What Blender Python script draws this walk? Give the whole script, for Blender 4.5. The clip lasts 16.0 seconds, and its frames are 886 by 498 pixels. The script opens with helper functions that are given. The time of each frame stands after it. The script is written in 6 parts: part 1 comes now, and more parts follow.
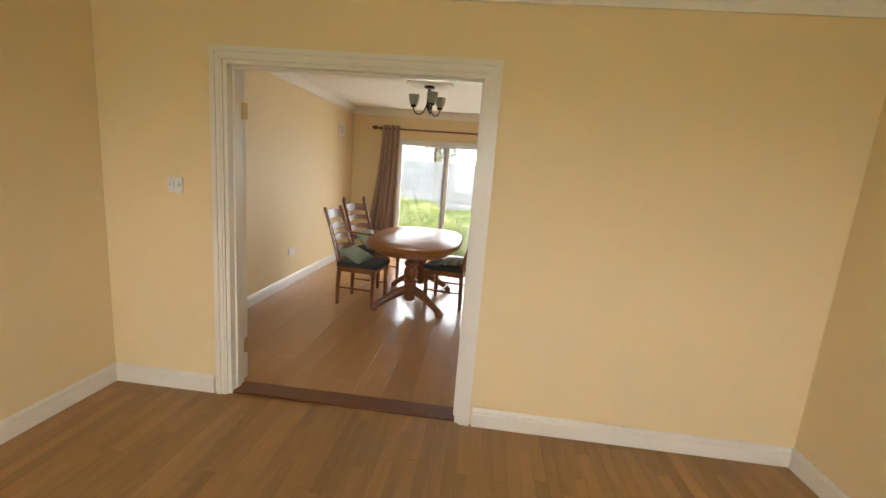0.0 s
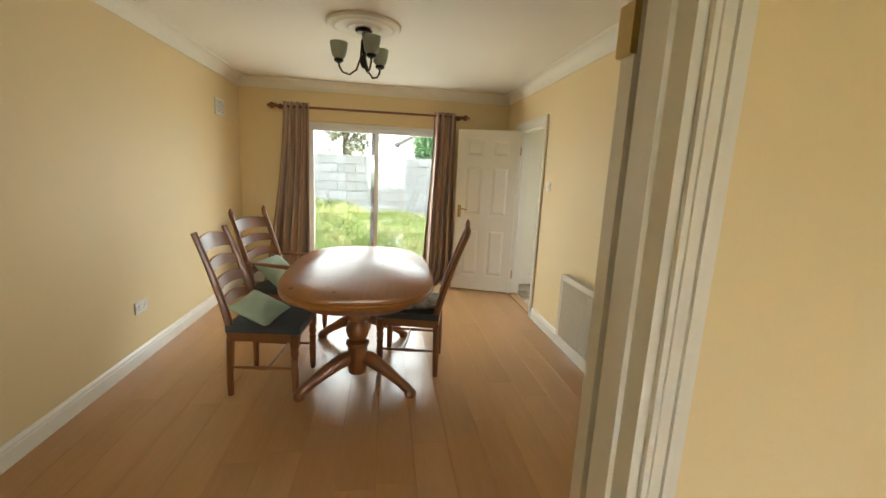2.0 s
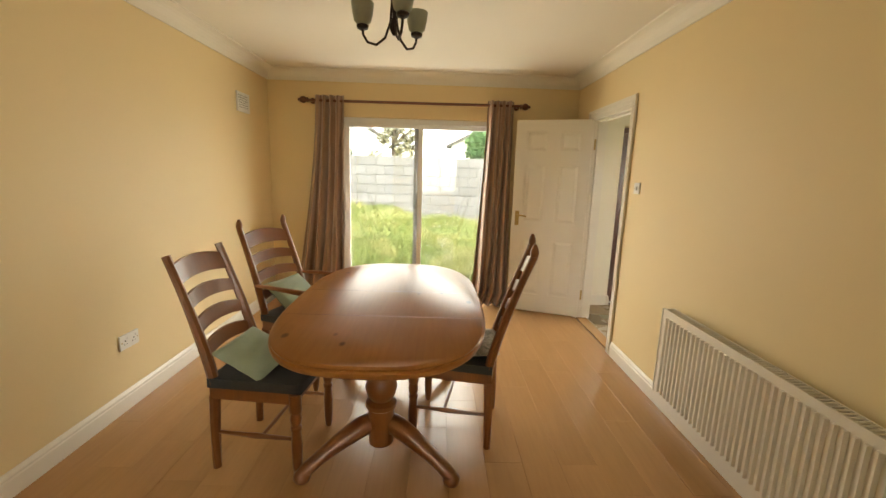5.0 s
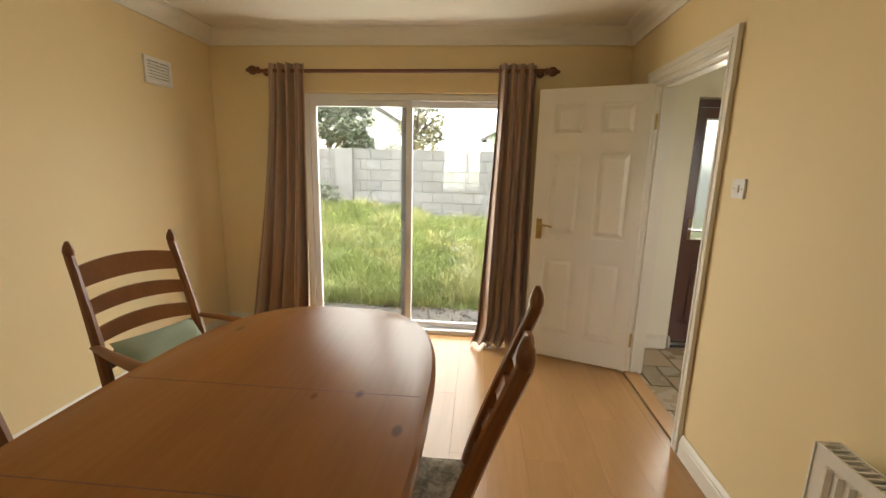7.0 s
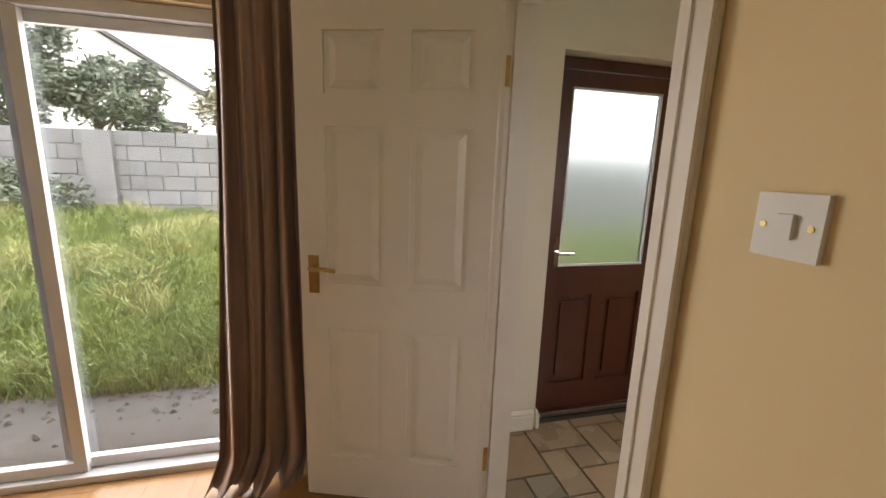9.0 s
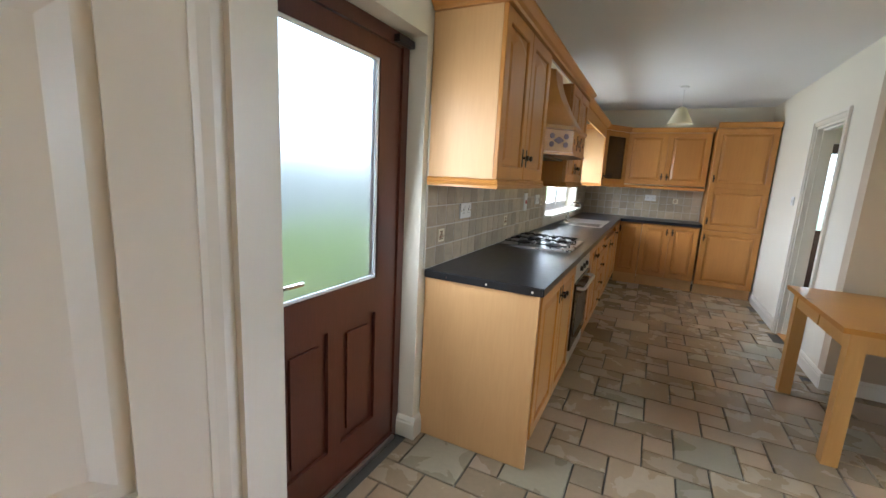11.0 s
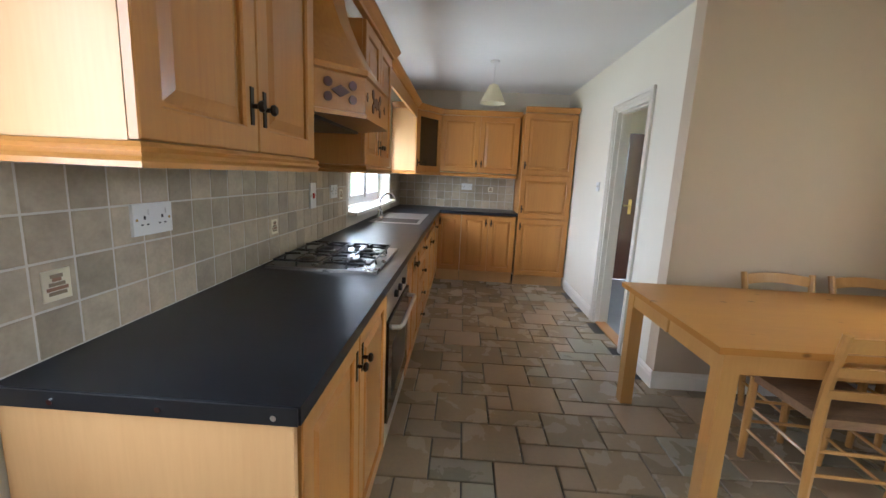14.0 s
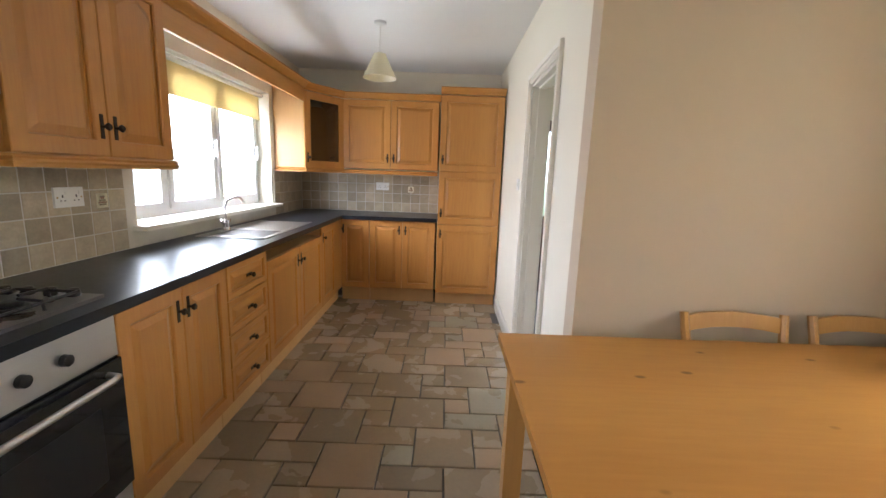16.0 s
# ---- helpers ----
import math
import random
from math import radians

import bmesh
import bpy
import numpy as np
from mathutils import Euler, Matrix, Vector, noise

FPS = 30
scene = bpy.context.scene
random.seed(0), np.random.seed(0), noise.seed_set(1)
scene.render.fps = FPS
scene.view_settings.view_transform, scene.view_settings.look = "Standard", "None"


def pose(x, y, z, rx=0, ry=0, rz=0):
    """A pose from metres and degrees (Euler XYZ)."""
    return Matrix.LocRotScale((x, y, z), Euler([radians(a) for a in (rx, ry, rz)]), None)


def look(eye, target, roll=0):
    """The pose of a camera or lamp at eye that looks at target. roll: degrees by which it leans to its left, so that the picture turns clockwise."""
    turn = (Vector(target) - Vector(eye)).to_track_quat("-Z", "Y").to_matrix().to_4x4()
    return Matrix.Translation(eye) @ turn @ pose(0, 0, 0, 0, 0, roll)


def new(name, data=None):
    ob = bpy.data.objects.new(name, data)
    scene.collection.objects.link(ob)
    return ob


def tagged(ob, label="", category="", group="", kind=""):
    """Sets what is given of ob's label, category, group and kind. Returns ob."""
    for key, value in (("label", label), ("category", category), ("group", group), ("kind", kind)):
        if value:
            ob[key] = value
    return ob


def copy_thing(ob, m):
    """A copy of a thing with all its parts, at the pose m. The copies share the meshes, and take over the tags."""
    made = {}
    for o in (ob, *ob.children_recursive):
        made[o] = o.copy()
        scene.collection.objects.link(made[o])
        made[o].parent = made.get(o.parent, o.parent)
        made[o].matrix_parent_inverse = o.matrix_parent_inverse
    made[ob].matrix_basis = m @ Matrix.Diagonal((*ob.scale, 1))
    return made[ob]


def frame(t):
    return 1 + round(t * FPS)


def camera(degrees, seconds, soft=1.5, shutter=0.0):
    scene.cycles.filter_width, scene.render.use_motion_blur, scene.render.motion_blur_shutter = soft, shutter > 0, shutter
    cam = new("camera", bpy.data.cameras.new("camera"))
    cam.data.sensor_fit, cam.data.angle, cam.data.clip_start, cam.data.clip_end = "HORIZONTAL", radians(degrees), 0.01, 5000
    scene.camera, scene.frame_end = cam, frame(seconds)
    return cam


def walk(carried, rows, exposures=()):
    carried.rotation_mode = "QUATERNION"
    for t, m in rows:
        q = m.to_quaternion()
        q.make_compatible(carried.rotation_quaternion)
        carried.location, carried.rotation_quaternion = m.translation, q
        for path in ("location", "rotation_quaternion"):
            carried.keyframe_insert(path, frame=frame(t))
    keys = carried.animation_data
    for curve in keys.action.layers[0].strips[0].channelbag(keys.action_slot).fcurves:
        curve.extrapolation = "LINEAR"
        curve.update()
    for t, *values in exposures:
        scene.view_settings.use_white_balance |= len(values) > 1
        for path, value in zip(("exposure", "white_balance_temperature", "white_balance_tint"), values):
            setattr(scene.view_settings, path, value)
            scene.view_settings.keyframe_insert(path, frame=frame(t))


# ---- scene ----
cam = camera(94.4, 16.0)
PATH = [
    (0, (-0.268, 0.156, 1.471), (-0.436, 2.117, 1.113), 4.5),
    (0.5, (-0.451, 0.62, 1.468), (-0.468, 2.586, 1.104), 4.3),
    (1, (-0.586, 1.048, 1.457), (-0.466, 3.011, 1.096), 3.9),
    (1.5, (-0.679, 1.471, 1.453), (-0.465, 3.426, 1.089), 3.1),
    (2, (-0.797, 1.772, 1.444), (-0.511, 3.719, 1.085), 2.8),
    (2.5, (-0.872, 2.005, 1.439), (-0.497, 3.938, 1.087), 2.6),
    (3, (-0.891, 2.166, 1.457), (-0.434, 4.079, 1.097), 2.6),
    (3.5, (-0.879, 2.229, 1.464), (-0.361, 4.127, 1.106), 2.5),
    (4, (-0.857, 2.292, 1.47), (-0.306, 4.181, 1.112), 2.4),
    (4.5, (-0.791, 2.376, 1.455), (-0.518, 4.325, 1.098), 2.1),
    (4.7, (-0.756, 2.435, 1.434), (-0.624, 4.398, 1.078), 2.0),
    (7, (-0.337, 3.737, 1.424), (-0.496, 5.693, 1.039), 1.4),
    (8, (-0.033, 4.466, 1.434), (-0.136, 6.426, 1.045), 1.4),
    (8.5, (0.08, 4.855, 1.431), (0.231, 6.81, 1.037), 1.7),
    (9, (0.221, 5.201, 1.428), (0.712, 7.1, 1.034), 1.9),
    (9.2, (0.264, 5.32, 1.429), (0.895, 7.177, 1.039), 1.6),
    (11.3, (0.477, 6.161, 1.381), (2.33, 6.828, 1.032), 3.0),
    (11.5, (0.507, 6.197, 1.38), (2.406, 6.72, 1.036), 2.9),
    (12, (0.58, 6.25, 1.368), (2.542, 6.457, 1.036), 2.8),
    (12.5, (0.639, 6.263, 1.366), (2.605, 6.417, 1.031), 2.7),
    (13, (0.83, 6.248, 1.34), (2.796, 6.376, 0.997), 2.7),
    (13.5, (1.147, 6.223, 1.349), (3.113, 6.327, 1.001), 2.7),
    (14, (1.527, 6.194, 1.343), (3.494, 6.276, 0.988), 2.7),
    (14.5, (1.879, 6.084, 1.351), (3.845, 6.144, 0.99), 2.5),
    (15, (2.15, 5.86, 1.369), (4.116, 5.906, 1.003), 2.3),
    (15.5, (2.394, 5.613, 1.373), (4.359, 5.65, 1.002), 2.2),
    (16, (2.484, 5.418, 1.355), (4.452, 5.422, 0.999), 2.1),
]
walk(cam, [(row[0], look(*row[1:])) for row in PATH], [
    (0.0, 3.8, 6500, 8), (0.5, 3.72, 6450, 3), (1.0, 3.7, 6250, -1), (2.0, 3.8, 6600, -1), (3.0, 3.82, 7500, 2), (4.0, 3.82, 7900, 3), (4.7, 3.82, 7900, 4), (7.0, 3.45, 7400, 6),
    (8.0, 3.2, 6700, 8), (8.5, 3.05, 6250, 9), (9.2, 3.0, 7100, 15), (11.3, 3.8, 5300, 7), (13.0, 3.8, 5100, 7), (14.0, 3.8, 5350, 9), (14.5, 4.0, 5650, 11), (16.0, 4.1, 5750, 12)])

# ---------- world and light ----------
world = bpy.data.worlds.new("world")
scene.world = world
world.use_nodes = True
wn = world.node_tree.nodes
sky = wn.new("ShaderNodeTexSky")
sky.sky_type, sky.sun_disc = "NISHITA", False
sky.sun_elevation, sky.sun_rotation = radians(50), radians(160)
sky.air_density, sky.dust_density, sky.ozone_density = 1.0, 6.0, 0.6
haze = wn.new("ShaderNodeMixRGB")
haze.inputs[0].default_value = 0.75
haze.inputs[2].default_value = (9.0, 9.2, 9.6, 1)
world.node_tree.links.new(sky.outputs[0], haze.inputs[1])
world.node_tree.links.new(haze.outputs[0], wn["Background"].inputs["Color"])
wn["Background"].inputs["Strength"].default_value = 0.15
sun = new("sun", bpy.data.lights.new("sun", "SUN"))
sun.data.energy, sun.data.angle, sun.data.color = 0.4, radians(20), (1, 0.95, 0.88)
sun.matrix_world = pose(0, 0, 12, 40, 0, -20)


def daylight(name, m, w, h, watts):
    """The sky's light in a window opening."""
    lamp = new(name, bpy.data.lights.new(name, "AREA"))
    lamp.data.shape, lamp.data.size, lamp.data.size_y, lamp.data.energy, lamp.data.color = "RECTANGLE", w, h, watts, (1.0, 0.97, 0.93)
    lamp.matrix_world = m


daylight("daylight_living", look((-0.3, -2.4, 1.43), (-0.3, 1, 1.3)), 2.3, 1.25, 1.4)
# Fill light for the table nook, set in an added, unseen window.
daylight("daylight_nook", look((2.7, 3.34, 1.5), (2.7, 6, 1.35)), 1.5, 1.1, 0.12)
daylight("daylight_back_door", look((1.665, 7.13, 1.36), (1.665, 5, 1.1)), 0.53, 0.8, 1.15)
daylight("daylight_patio", look((-0.93, 7.27, 1.0), (-0.93, 4, 0.8)), 1.6, 1.85, 4.4)
daylight("daylight_kitchen", look((5.555, 7.44, 1.55), (5.555, 5, 1.4)), 1.7, 1.05, 4.4)


# ---------- materials ----------
def mat(name, base, rough=0.5, metal=0.0, vary=0.12, scale=6.0, fine=60.0, bump=0.1, stretch=(1, 1, 1), per_object=0.0,
        coat=0.0, dark=None, amount=0.5, spec=0.5):
    """A surface with broad and fine variation of tone, fine relief and uneven gloss."""
    m = bpy.data.materials.new(name)
    m.use_nodes = True
    n, l = m.node_tree.nodes, m.node_tree.links
    p = n["Principled BSDF"]
    p.inputs["Metallic"].default_value = metal
    p.inputs["Coat Weight"].default_value = coat
    p.inputs["Coat Roughness"].default_value = 0.12
    p.inputs["Specular IOR Level"].default_value = spec
    tc, mp = n.new("ShaderNodeTexCoord"), n.new("ShaderNodeMapping")
    mp.inputs["Scale"].default_value = stretch
    l.new(tc.outputs["Object"], mp.inputs["Vector"])
    vec = mp.outputs["Vector"]
    if per_object:
        info = n.new("ShaderNodeObjectInfo")
        add = n.new("ShaderNodeVectorMath")
        add.operation = "MULTIPLY_ADD"
        add.inputs[1].default_value = (37, 23, 51)
        l.new(info.outputs["Random"], add.inputs[0])
        l.new(vec, add.inputs[2])
        vec = add.outputs[0]
    big, small = n.new("ShaderNodeTexNoise"), n.new("ShaderNodeTexNoise")
    big.inputs["Scale"].default_value, small.inputs["Scale"].default_value = scale, fine
    big.inputs["Detail"].default_value = small.inputs["Detail"].default_value = 5
    big.inputs["Distortion"].default_value = 0.4
    for t in (big, small):
        l.new(vec, t.inputs["Vector"])
    ramp = n.new("ShaderNodeValToRGB")
    lo = dark if dark else tuple(c * (1 - vary) for c in base)
    hi = tuple(min(1, c * (1 + vary * 0.6)) for c in base)
    ramp.color_ramp.elements[0].position, ramp.color_ramp.elements[1].position = 0.5 - amount / 2, 0.5 + amount / 2
    ramp.color_ramp.elements[0].color, ramp.color_ramp.elements[1].color = (*lo, 1), (*hi, 1)
    mixv = n.new("ShaderNodeMath")
    mixv.operation = "MULTIPLY_ADD"
    mixv.inputs[1].default_value = 0.35
    half = n.new("ShaderNodeMath")
    half.operation = "MULTIPLY"
    half.inputs[1].default_value = 0.65
    l.new(big.outputs["Fac"], half.inputs[0])
    l.new(small.outputs["Fac"], mixv.inputs[0])
    l.new(half.outputs[0], mixv.inputs[2])
    l.new(mixv.outputs[0], ramp.inputs[0])
    col = ramp.outputs[0]
    if per_object:
        hsv = n.new("ShaderNodeHueSaturation")
        rng = n.new("ShaderNodeMapRange")
        rng.inputs["To Min"].default_value, rng.inputs["To Max"].default_value = 1 - per_object, 1 + per_object
        l.new(info.outputs["Random"], rng.inputs["Value"])
        l.new(rng.outputs[0], hsv.inputs["Value"])
        l.new(col, hsv.inputs["Color"])
        col = hsv.outputs[0]
    l.new(col, p.inputs["Base Color"])
    rr = n.new("ShaderNodeMapRange")
    rr.inputs["To Min"].default_value, rr.inputs["To Max"].default_value = max(0.02, rough * 0.85), min(1, rough * 1.15)
    l.new(big.outputs["Fac"], rr.inputs["Value"])
    l.new(rr.outputs[0], p.inputs["Roughness"])
    if bump:
        b = n.new("ShaderNodeBump")
        b.inputs["Strength"].default_value, b.inputs["Distance"].default_value = bump, 0.004
        l.new(small.outputs["Fac"], b.inputs["Height"])
        l.new(b.outputs[0], p.inputs["Normal"])
    return m


def knotty(name, base, dark, rough, along, scale=1.0, coat=0.2, knots=True, per_object=0.0, knot=(0.12, 0.19)):
    """Wood: grain stretched along one axis, with growth bands and scattered knots."""
    m = mat(name, base, rough, vary=0.1, scale=3 * scale, fine=70 * scale, bump=0.06, coat=coat, per_object=per_object,
            stretch=tuple(0.08 if i == along else 1.0 for i in range(3)), dark=dark, amount=0.55)
    if knots:
        n, l = m.node_tree.nodes, m.node_tree.links
        p = n["Principled BSDF"]
        src = p.inputs["Base Color"].links[0].from_socket
        tc, mp, vor, ramp, mix = (n.new("ShaderNodeTexCoord"), n.new("ShaderNodeMapping"), n.new("ShaderNodeTexVoronoi"),
                                  n.new("ShaderNodeValToRGB"), n.new("ShaderNodeMixRGB"))
        mp.inputs["Scale"].default_value = tuple(4.2 if i == along else 7.5 for i in range(3))
        l.new(tc.outputs["Object"], mp.inputs["Vector"])
        l.new(mp.outputs[0], vor.inputs["Vector"])
        vor.inputs["Scale"].default_value = 1.0
        ramp.color_ramp.elements[0].position, ramp.color_ramp.elements[1].position = knot
        ramp.color_ramp.elements[0].color, ramp.color_ramp.elements[1].color = (0.9, 0.9, 0.9, 1), (0, 0, 0, 1)
        l.new(vor.outputs["Distance"], ramp.inputs[0])
        l.new(ramp.outputs[0], mix.inputs[0])
        l.new(src, mix.inputs[1])
        mix.inputs[2].default_value = (*[c * 0.45 for c in dark], 1)
        l.new(mix.outputs[0], p.inputs["Base Color"])
    return m


def glass(name, tint, rough=0.0, gloss=0.08):
    """A thin pane: mostly clear, with a weak mirror."""
    m = bpy.data.materials.new(name)
    m.use_nodes = True
    n, l = m.node_tree.nodes, m.node_tree.links
    n.remove(n["Principled BSDF"])
    clear, shine, mix = n.new("ShaderNodeBsdfTransparent"), n.new("ShaderNodeBsdfGlossy"), n.new("ShaderNodeMixShader")
    clear.inputs[0].default_value = (*tint, 1)
    shine.inputs["Roughness"].default_value = 0.03
    mix.inputs[0].default_value = gloss
    l.new(clear.outputs[0], mix.inputs[1])
    l.new(shine.outputs[0], mix.inputs[2])
    l.new(mix.outputs[0], n["Material Output"].inputs[0])
    return m


def frosted(name, tint):
    """Obscured glass that scatters what lies behind it."""
    m = bpy.data.materials.new(name)
    m.use_nodes = True
    n, l = m.node_tree.nodes, m.node_tree.links
    p = n["Principled BSDF"]
    p.inputs["Base Color"].default_value = (*tint, 1)
    p.inputs["Transmission Weight"].default_value = 1.0
    p.inputs["Roughness"].default_value = 0.4
    p.inputs["IOR"].default_value = 1.15
    noi, b = n.new("ShaderNodeTexNoise"), n.new("ShaderNodeBump")
    noi.inputs["Scale"].default_value = 160
    b.inputs["Strength"].default_value = 0.25
    l.new(noi.outputs["Fac"], b.inputs["Height"])
    l.new(b.outputs[0], p.inputs["Normal"])
    return m


CREAM = mat("cream_wall_paint", (0.77, 0.62, 0.36), 0.6, vary=0.03, scale=1.2, fine=180, bump=0.05)
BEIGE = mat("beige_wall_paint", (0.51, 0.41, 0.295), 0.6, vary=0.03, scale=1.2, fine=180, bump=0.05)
KCREAM = mat("pale_cream_wall_paint", (0.77, 0.73, 0.62), 0.6, vary=0.03, scale=1.2, fine=180, bump=0.05)
CEIL = mat("ceiling_paint", (0.8, 0.77, 0.69), 0.8, vary=0.03, scale=2, fine=220, bump=0.08)
KCEIL = mat("white_ceiling_paint", (0.8, 0.8, 0.79), 0.8, vary=0.03, scale=2, fine=220, bump=0.08)
WHITE = mat("white_gloss_paint", (0.75, 0.71, 0.63), 0.32, vary=0.015, scale=2, fine=90, bump=0.02)
PLASTIC = mat("white_plastic", (0.75, 0.75, 0.73), 0.35, vary=0.03, scale=8, fine=120, bump=0.02)
UPVC = mat("white_upvc", (0.72, 0.73, 0.74), 0.3, vary=0.03, scale=5, fine=120, bump=0.02)
LAMINATE = mat("beech_laminate", (0.45, 0.25, 0.11), 0.24, vary=0.16, scale=5, fine=55, bump=0.03, stretch=(1, 0.1, 1), per_object=0.03)
OAKFLOOR = mat("oak_strip_floor", (0.36, 0.2, 0.075), 0.36, vary=0.3, scale=7, fine=70, bump=0.05, stretch=(1, 0.09, 1), per_object=0.16)
DARKWOOD = mat("dark_stained_wood", (0.16, 0.055, 0.025), 0.3, vary=0.3, scale=6, fine=60, bump=0.05, stretch=(0.1, 1, 1))
PINE = knotty("varnished_pine_top", (0.35, 0.15, 0.042), (0.23, 0.088, 0.024), 0.3, 1, coat=0.0, knot=(0.07, 0.13))
PINELEG = knotty("varnished_pine_frame", (0.25, 0.09, 0.025), (0.14, 0.046, 0.013), 0.32, 2, scale=2, knots=False)
MAPLE = knotty("honey_pine_cabinet", (0.5, 0.238, 0.05), (0.35, 0.135, 0.028), 0.34, 2, coat=0.15, scale=1.2, knots=False)
MAPLEX = knotty("honey_pine_rail", (0.5, 0.238, 0.05), (0.37, 0.15, 0.032), 0.34, 0, coat=0.15, scale=1.2, knots=False)
BEECHSIDE = knotty("pale_beech_panel", (0.62, 0.38, 0.17), (0.54, 0.31, 0.125), 0.42, 2, coat=0.0, scale=1.4, knots=False)
TABLEWOOD = knotty("oiled_pine_tabletop", (0.45, 0.215, 0.047), (0.36, 0.155, 0.032), 0.34, 1, coat=0.05, knot=(0.05, 0.1))
TABLELEG = knotty("pale_pine_frame", (0.53, 0.285, 0.08), (0.42, 0.205, 0.05), 0.38, 2, scale=1.5, knots=False)
MAHOGANY = knotty("mahogany_stain", (0.105, 0.027, 0.014), (0.055, 0.014, 0.008), 0.35, 2, scale=2, knots=False)
PINE.node_tree.nodes["Principled BSDF"].inputs["Specular IOR Level"].default_value = 0.22
TABLEWOOD.node_tree.nodes["Principled BSDF"].inputs["Specular IOR Level"].default_value = 0.13
RUSH = mat("woven_rush", (0.3, 0.17, 0.085), 0.8, vary=0.45, scale=20, fine=140, bump=0.5, stretch=(1, 0.25, 1))
WORKTOP = mat("black_worktop", (0.012, 0.0135, 0.017), 0.3, vary=0.3, scale=40, fine=300, bump=0.04, spec=0.3)
STEEL = mat("brushed_steel", (0.62, 0.61, 0.59), 0.3, 1.0, vary=0.06, scale=6, fine=120, bump=0.03, stretch=(0.1, 1, 1))
HOBSTEEL = mat("worn_dark_steel", (0.3, 0.29, 0.28), 0.28, 1.0, vary=0.15, scale=9, fine=120, bump=0.03)
CHROME = mat("chrome", (0.75, 0.75, 0.76), 0.1, 1.0, vary=0.03, bump=0)
BRASS = mat("aged_brass", (0.5, 0.36, 0.15), 0.3, 1.0, vary=0.2, scale=30, fine=200, bump=0.03)
IRON = mat("dark_bronze_iron", (0.035, 0.024, 0.018), 0.4, 0.7, vary=0.3, scale=30, fine=200, bump=0.1)
BLACK = mat("black_enamel", (0.012, 0.012, 0.013), 0.3, vary=0.2, scale=30, fine=200, bump=0.05)
OVENGLASS = mat("black_oven_glass", (0.008, 0.008, 0.009), 0.06, vary=0.1, bump=0)
SLATE = mat("grey_seat_fabric", (0.045, 0.048, 0.055), 0.9, vary=0.25, scale=12, fine=300, bump=0.4)
SAGE = mat("sage_green_cushion", (0.33, 0.4, 0.3), 0.85, vary=0.15, scale=8, fine=260, bump=0.3)
FLORAL = mat("patterned_cushion", (0.42, 0.37, 0.29), 0.85, vary=0.2, scale=26, fine=90, bump=0.2, dark=(0.16, 0.15, 0.11), amount=0.2)
LAMPGLASS = mat("frosted_lamp_glass", (0.52, 0.55, 0.47), 0.5, vary=0.1, scale=25, fine=120, bump=0.1)
SHADE = mat("ivory_lampshade", (0.8, 0.74, 0.56), 0.7, vary=0.04, scale=10, fine=200, bump=0.05)
BLIND = mat("yellow_roller_blind", (0.7, 0.6, 0.36), 0.8, vary=0.06, scale=10, fine=250, bump=0.1)
GROUT = mat("grout", (0.075, 0.07, 0.062), 0.9, vary=0.2, scale=10, fine=120, bump=0.2)
PALEGROUT = mat("pale_grout", (0.6, 0.56, 0.49), 0.9, vary=0.12, scale=10, fine=120, bump=0.2)
SLATETILE = mat("slate_effect_tile", (0.305, 0.235, 0.15), 0.27, vary=0.35, scale=5, fine=45, bump=0.12, per_object=0.17, dark=(0.22, 0.175, 0.12), amount=1.0)
RUSTTILE = mat("rust_slate_tile", (0.34, 0.235, 0.14), 0.3, vary=0.3, scale=5, fine=45, bump=0.12, per_object=0.14, dark=(0.25, 0.19, 0.125), amount=1.0)
GREENTILE = mat("grey_green_slate_tile", (0.29, 0.255, 0.18), 0.28, vary=0.3, scale=5, fine=45, bump=0.12, per_object=0.16, dark=(0.21, 0.19, 0.138), amount=1.0)
WALLTILE = mat("tumbled_stone_tile", (0.41, 0.335, 0.23), 0.45, vary=0.28, scale=16, fine=90, bump=0.2, per_object=0.22)
CARPET = mat("grey_hall_floor", (0.3, 0.31, 0.33), 0.7, vary=0.15, scale=20, fine=200, bump=0.2)
BLOCK = mat("concrete_block", (0.17, 0.175, 0.18), 0.9, vary=0.2, scale=6, fine=90, bump=0.4, per_object=0.13)
RENDERED = mat("white_render", (0.72, 0.72, 0.7), 0.9, vary=0.08, scale=1, fine=30, bump=0.2)
ROOF = mat("dark_roof_tile", (0.09, 0.085, 0.09), 0.8, vary=0.3, scale=5, fine=30, bump=0.3)
SOIL = mat("garden_soil", (0.1, 0.13, 0.035), 0.95, vary=0.4, scale=2, fine=20, bump=0.5)
GRAVEL = mat("grey_gravel", (0.1, 0.097, 0.09), 0.95, vary=0.45, scale=9, fine=60, bump=0.8)
GRASS = mat("meadow_grass", (0.22, 0.265, 0.085), 0.6, vary=0.4, scale=0.9, fine=8, bump=0, dark=(0.12, 0.17, 0.045), amount=0.4)
STRAW = mat("dry_grass", (0.38, 0.39, 0.17), 0.7, vary=0.3, scale=1.5, fine=8, bump=0)
LEAF = mat("dark_leaves", (0.11, 0.14, 0.095), 0.5, vary=0.5, scale=3, fine=20, bump=0)
LEAFL = mat("pale_leaves", (0.15, 0.15, 0.08), 0.5, vary=0.5, scale=3, fine=20, bump=0)
LEAFG = mat("green_leaves", (0.09, 0.2, 0.07), 0.5, vary=0.4, scale=3, fine=20, bump=0)
BARK = mat("bark", (0.08, 0.06, 0.045), 0.9, vary=0.3, scale=10, fine=60, bump=0.6)
PANE = glass("window_glass", (0.7, 0.71, 0.72))
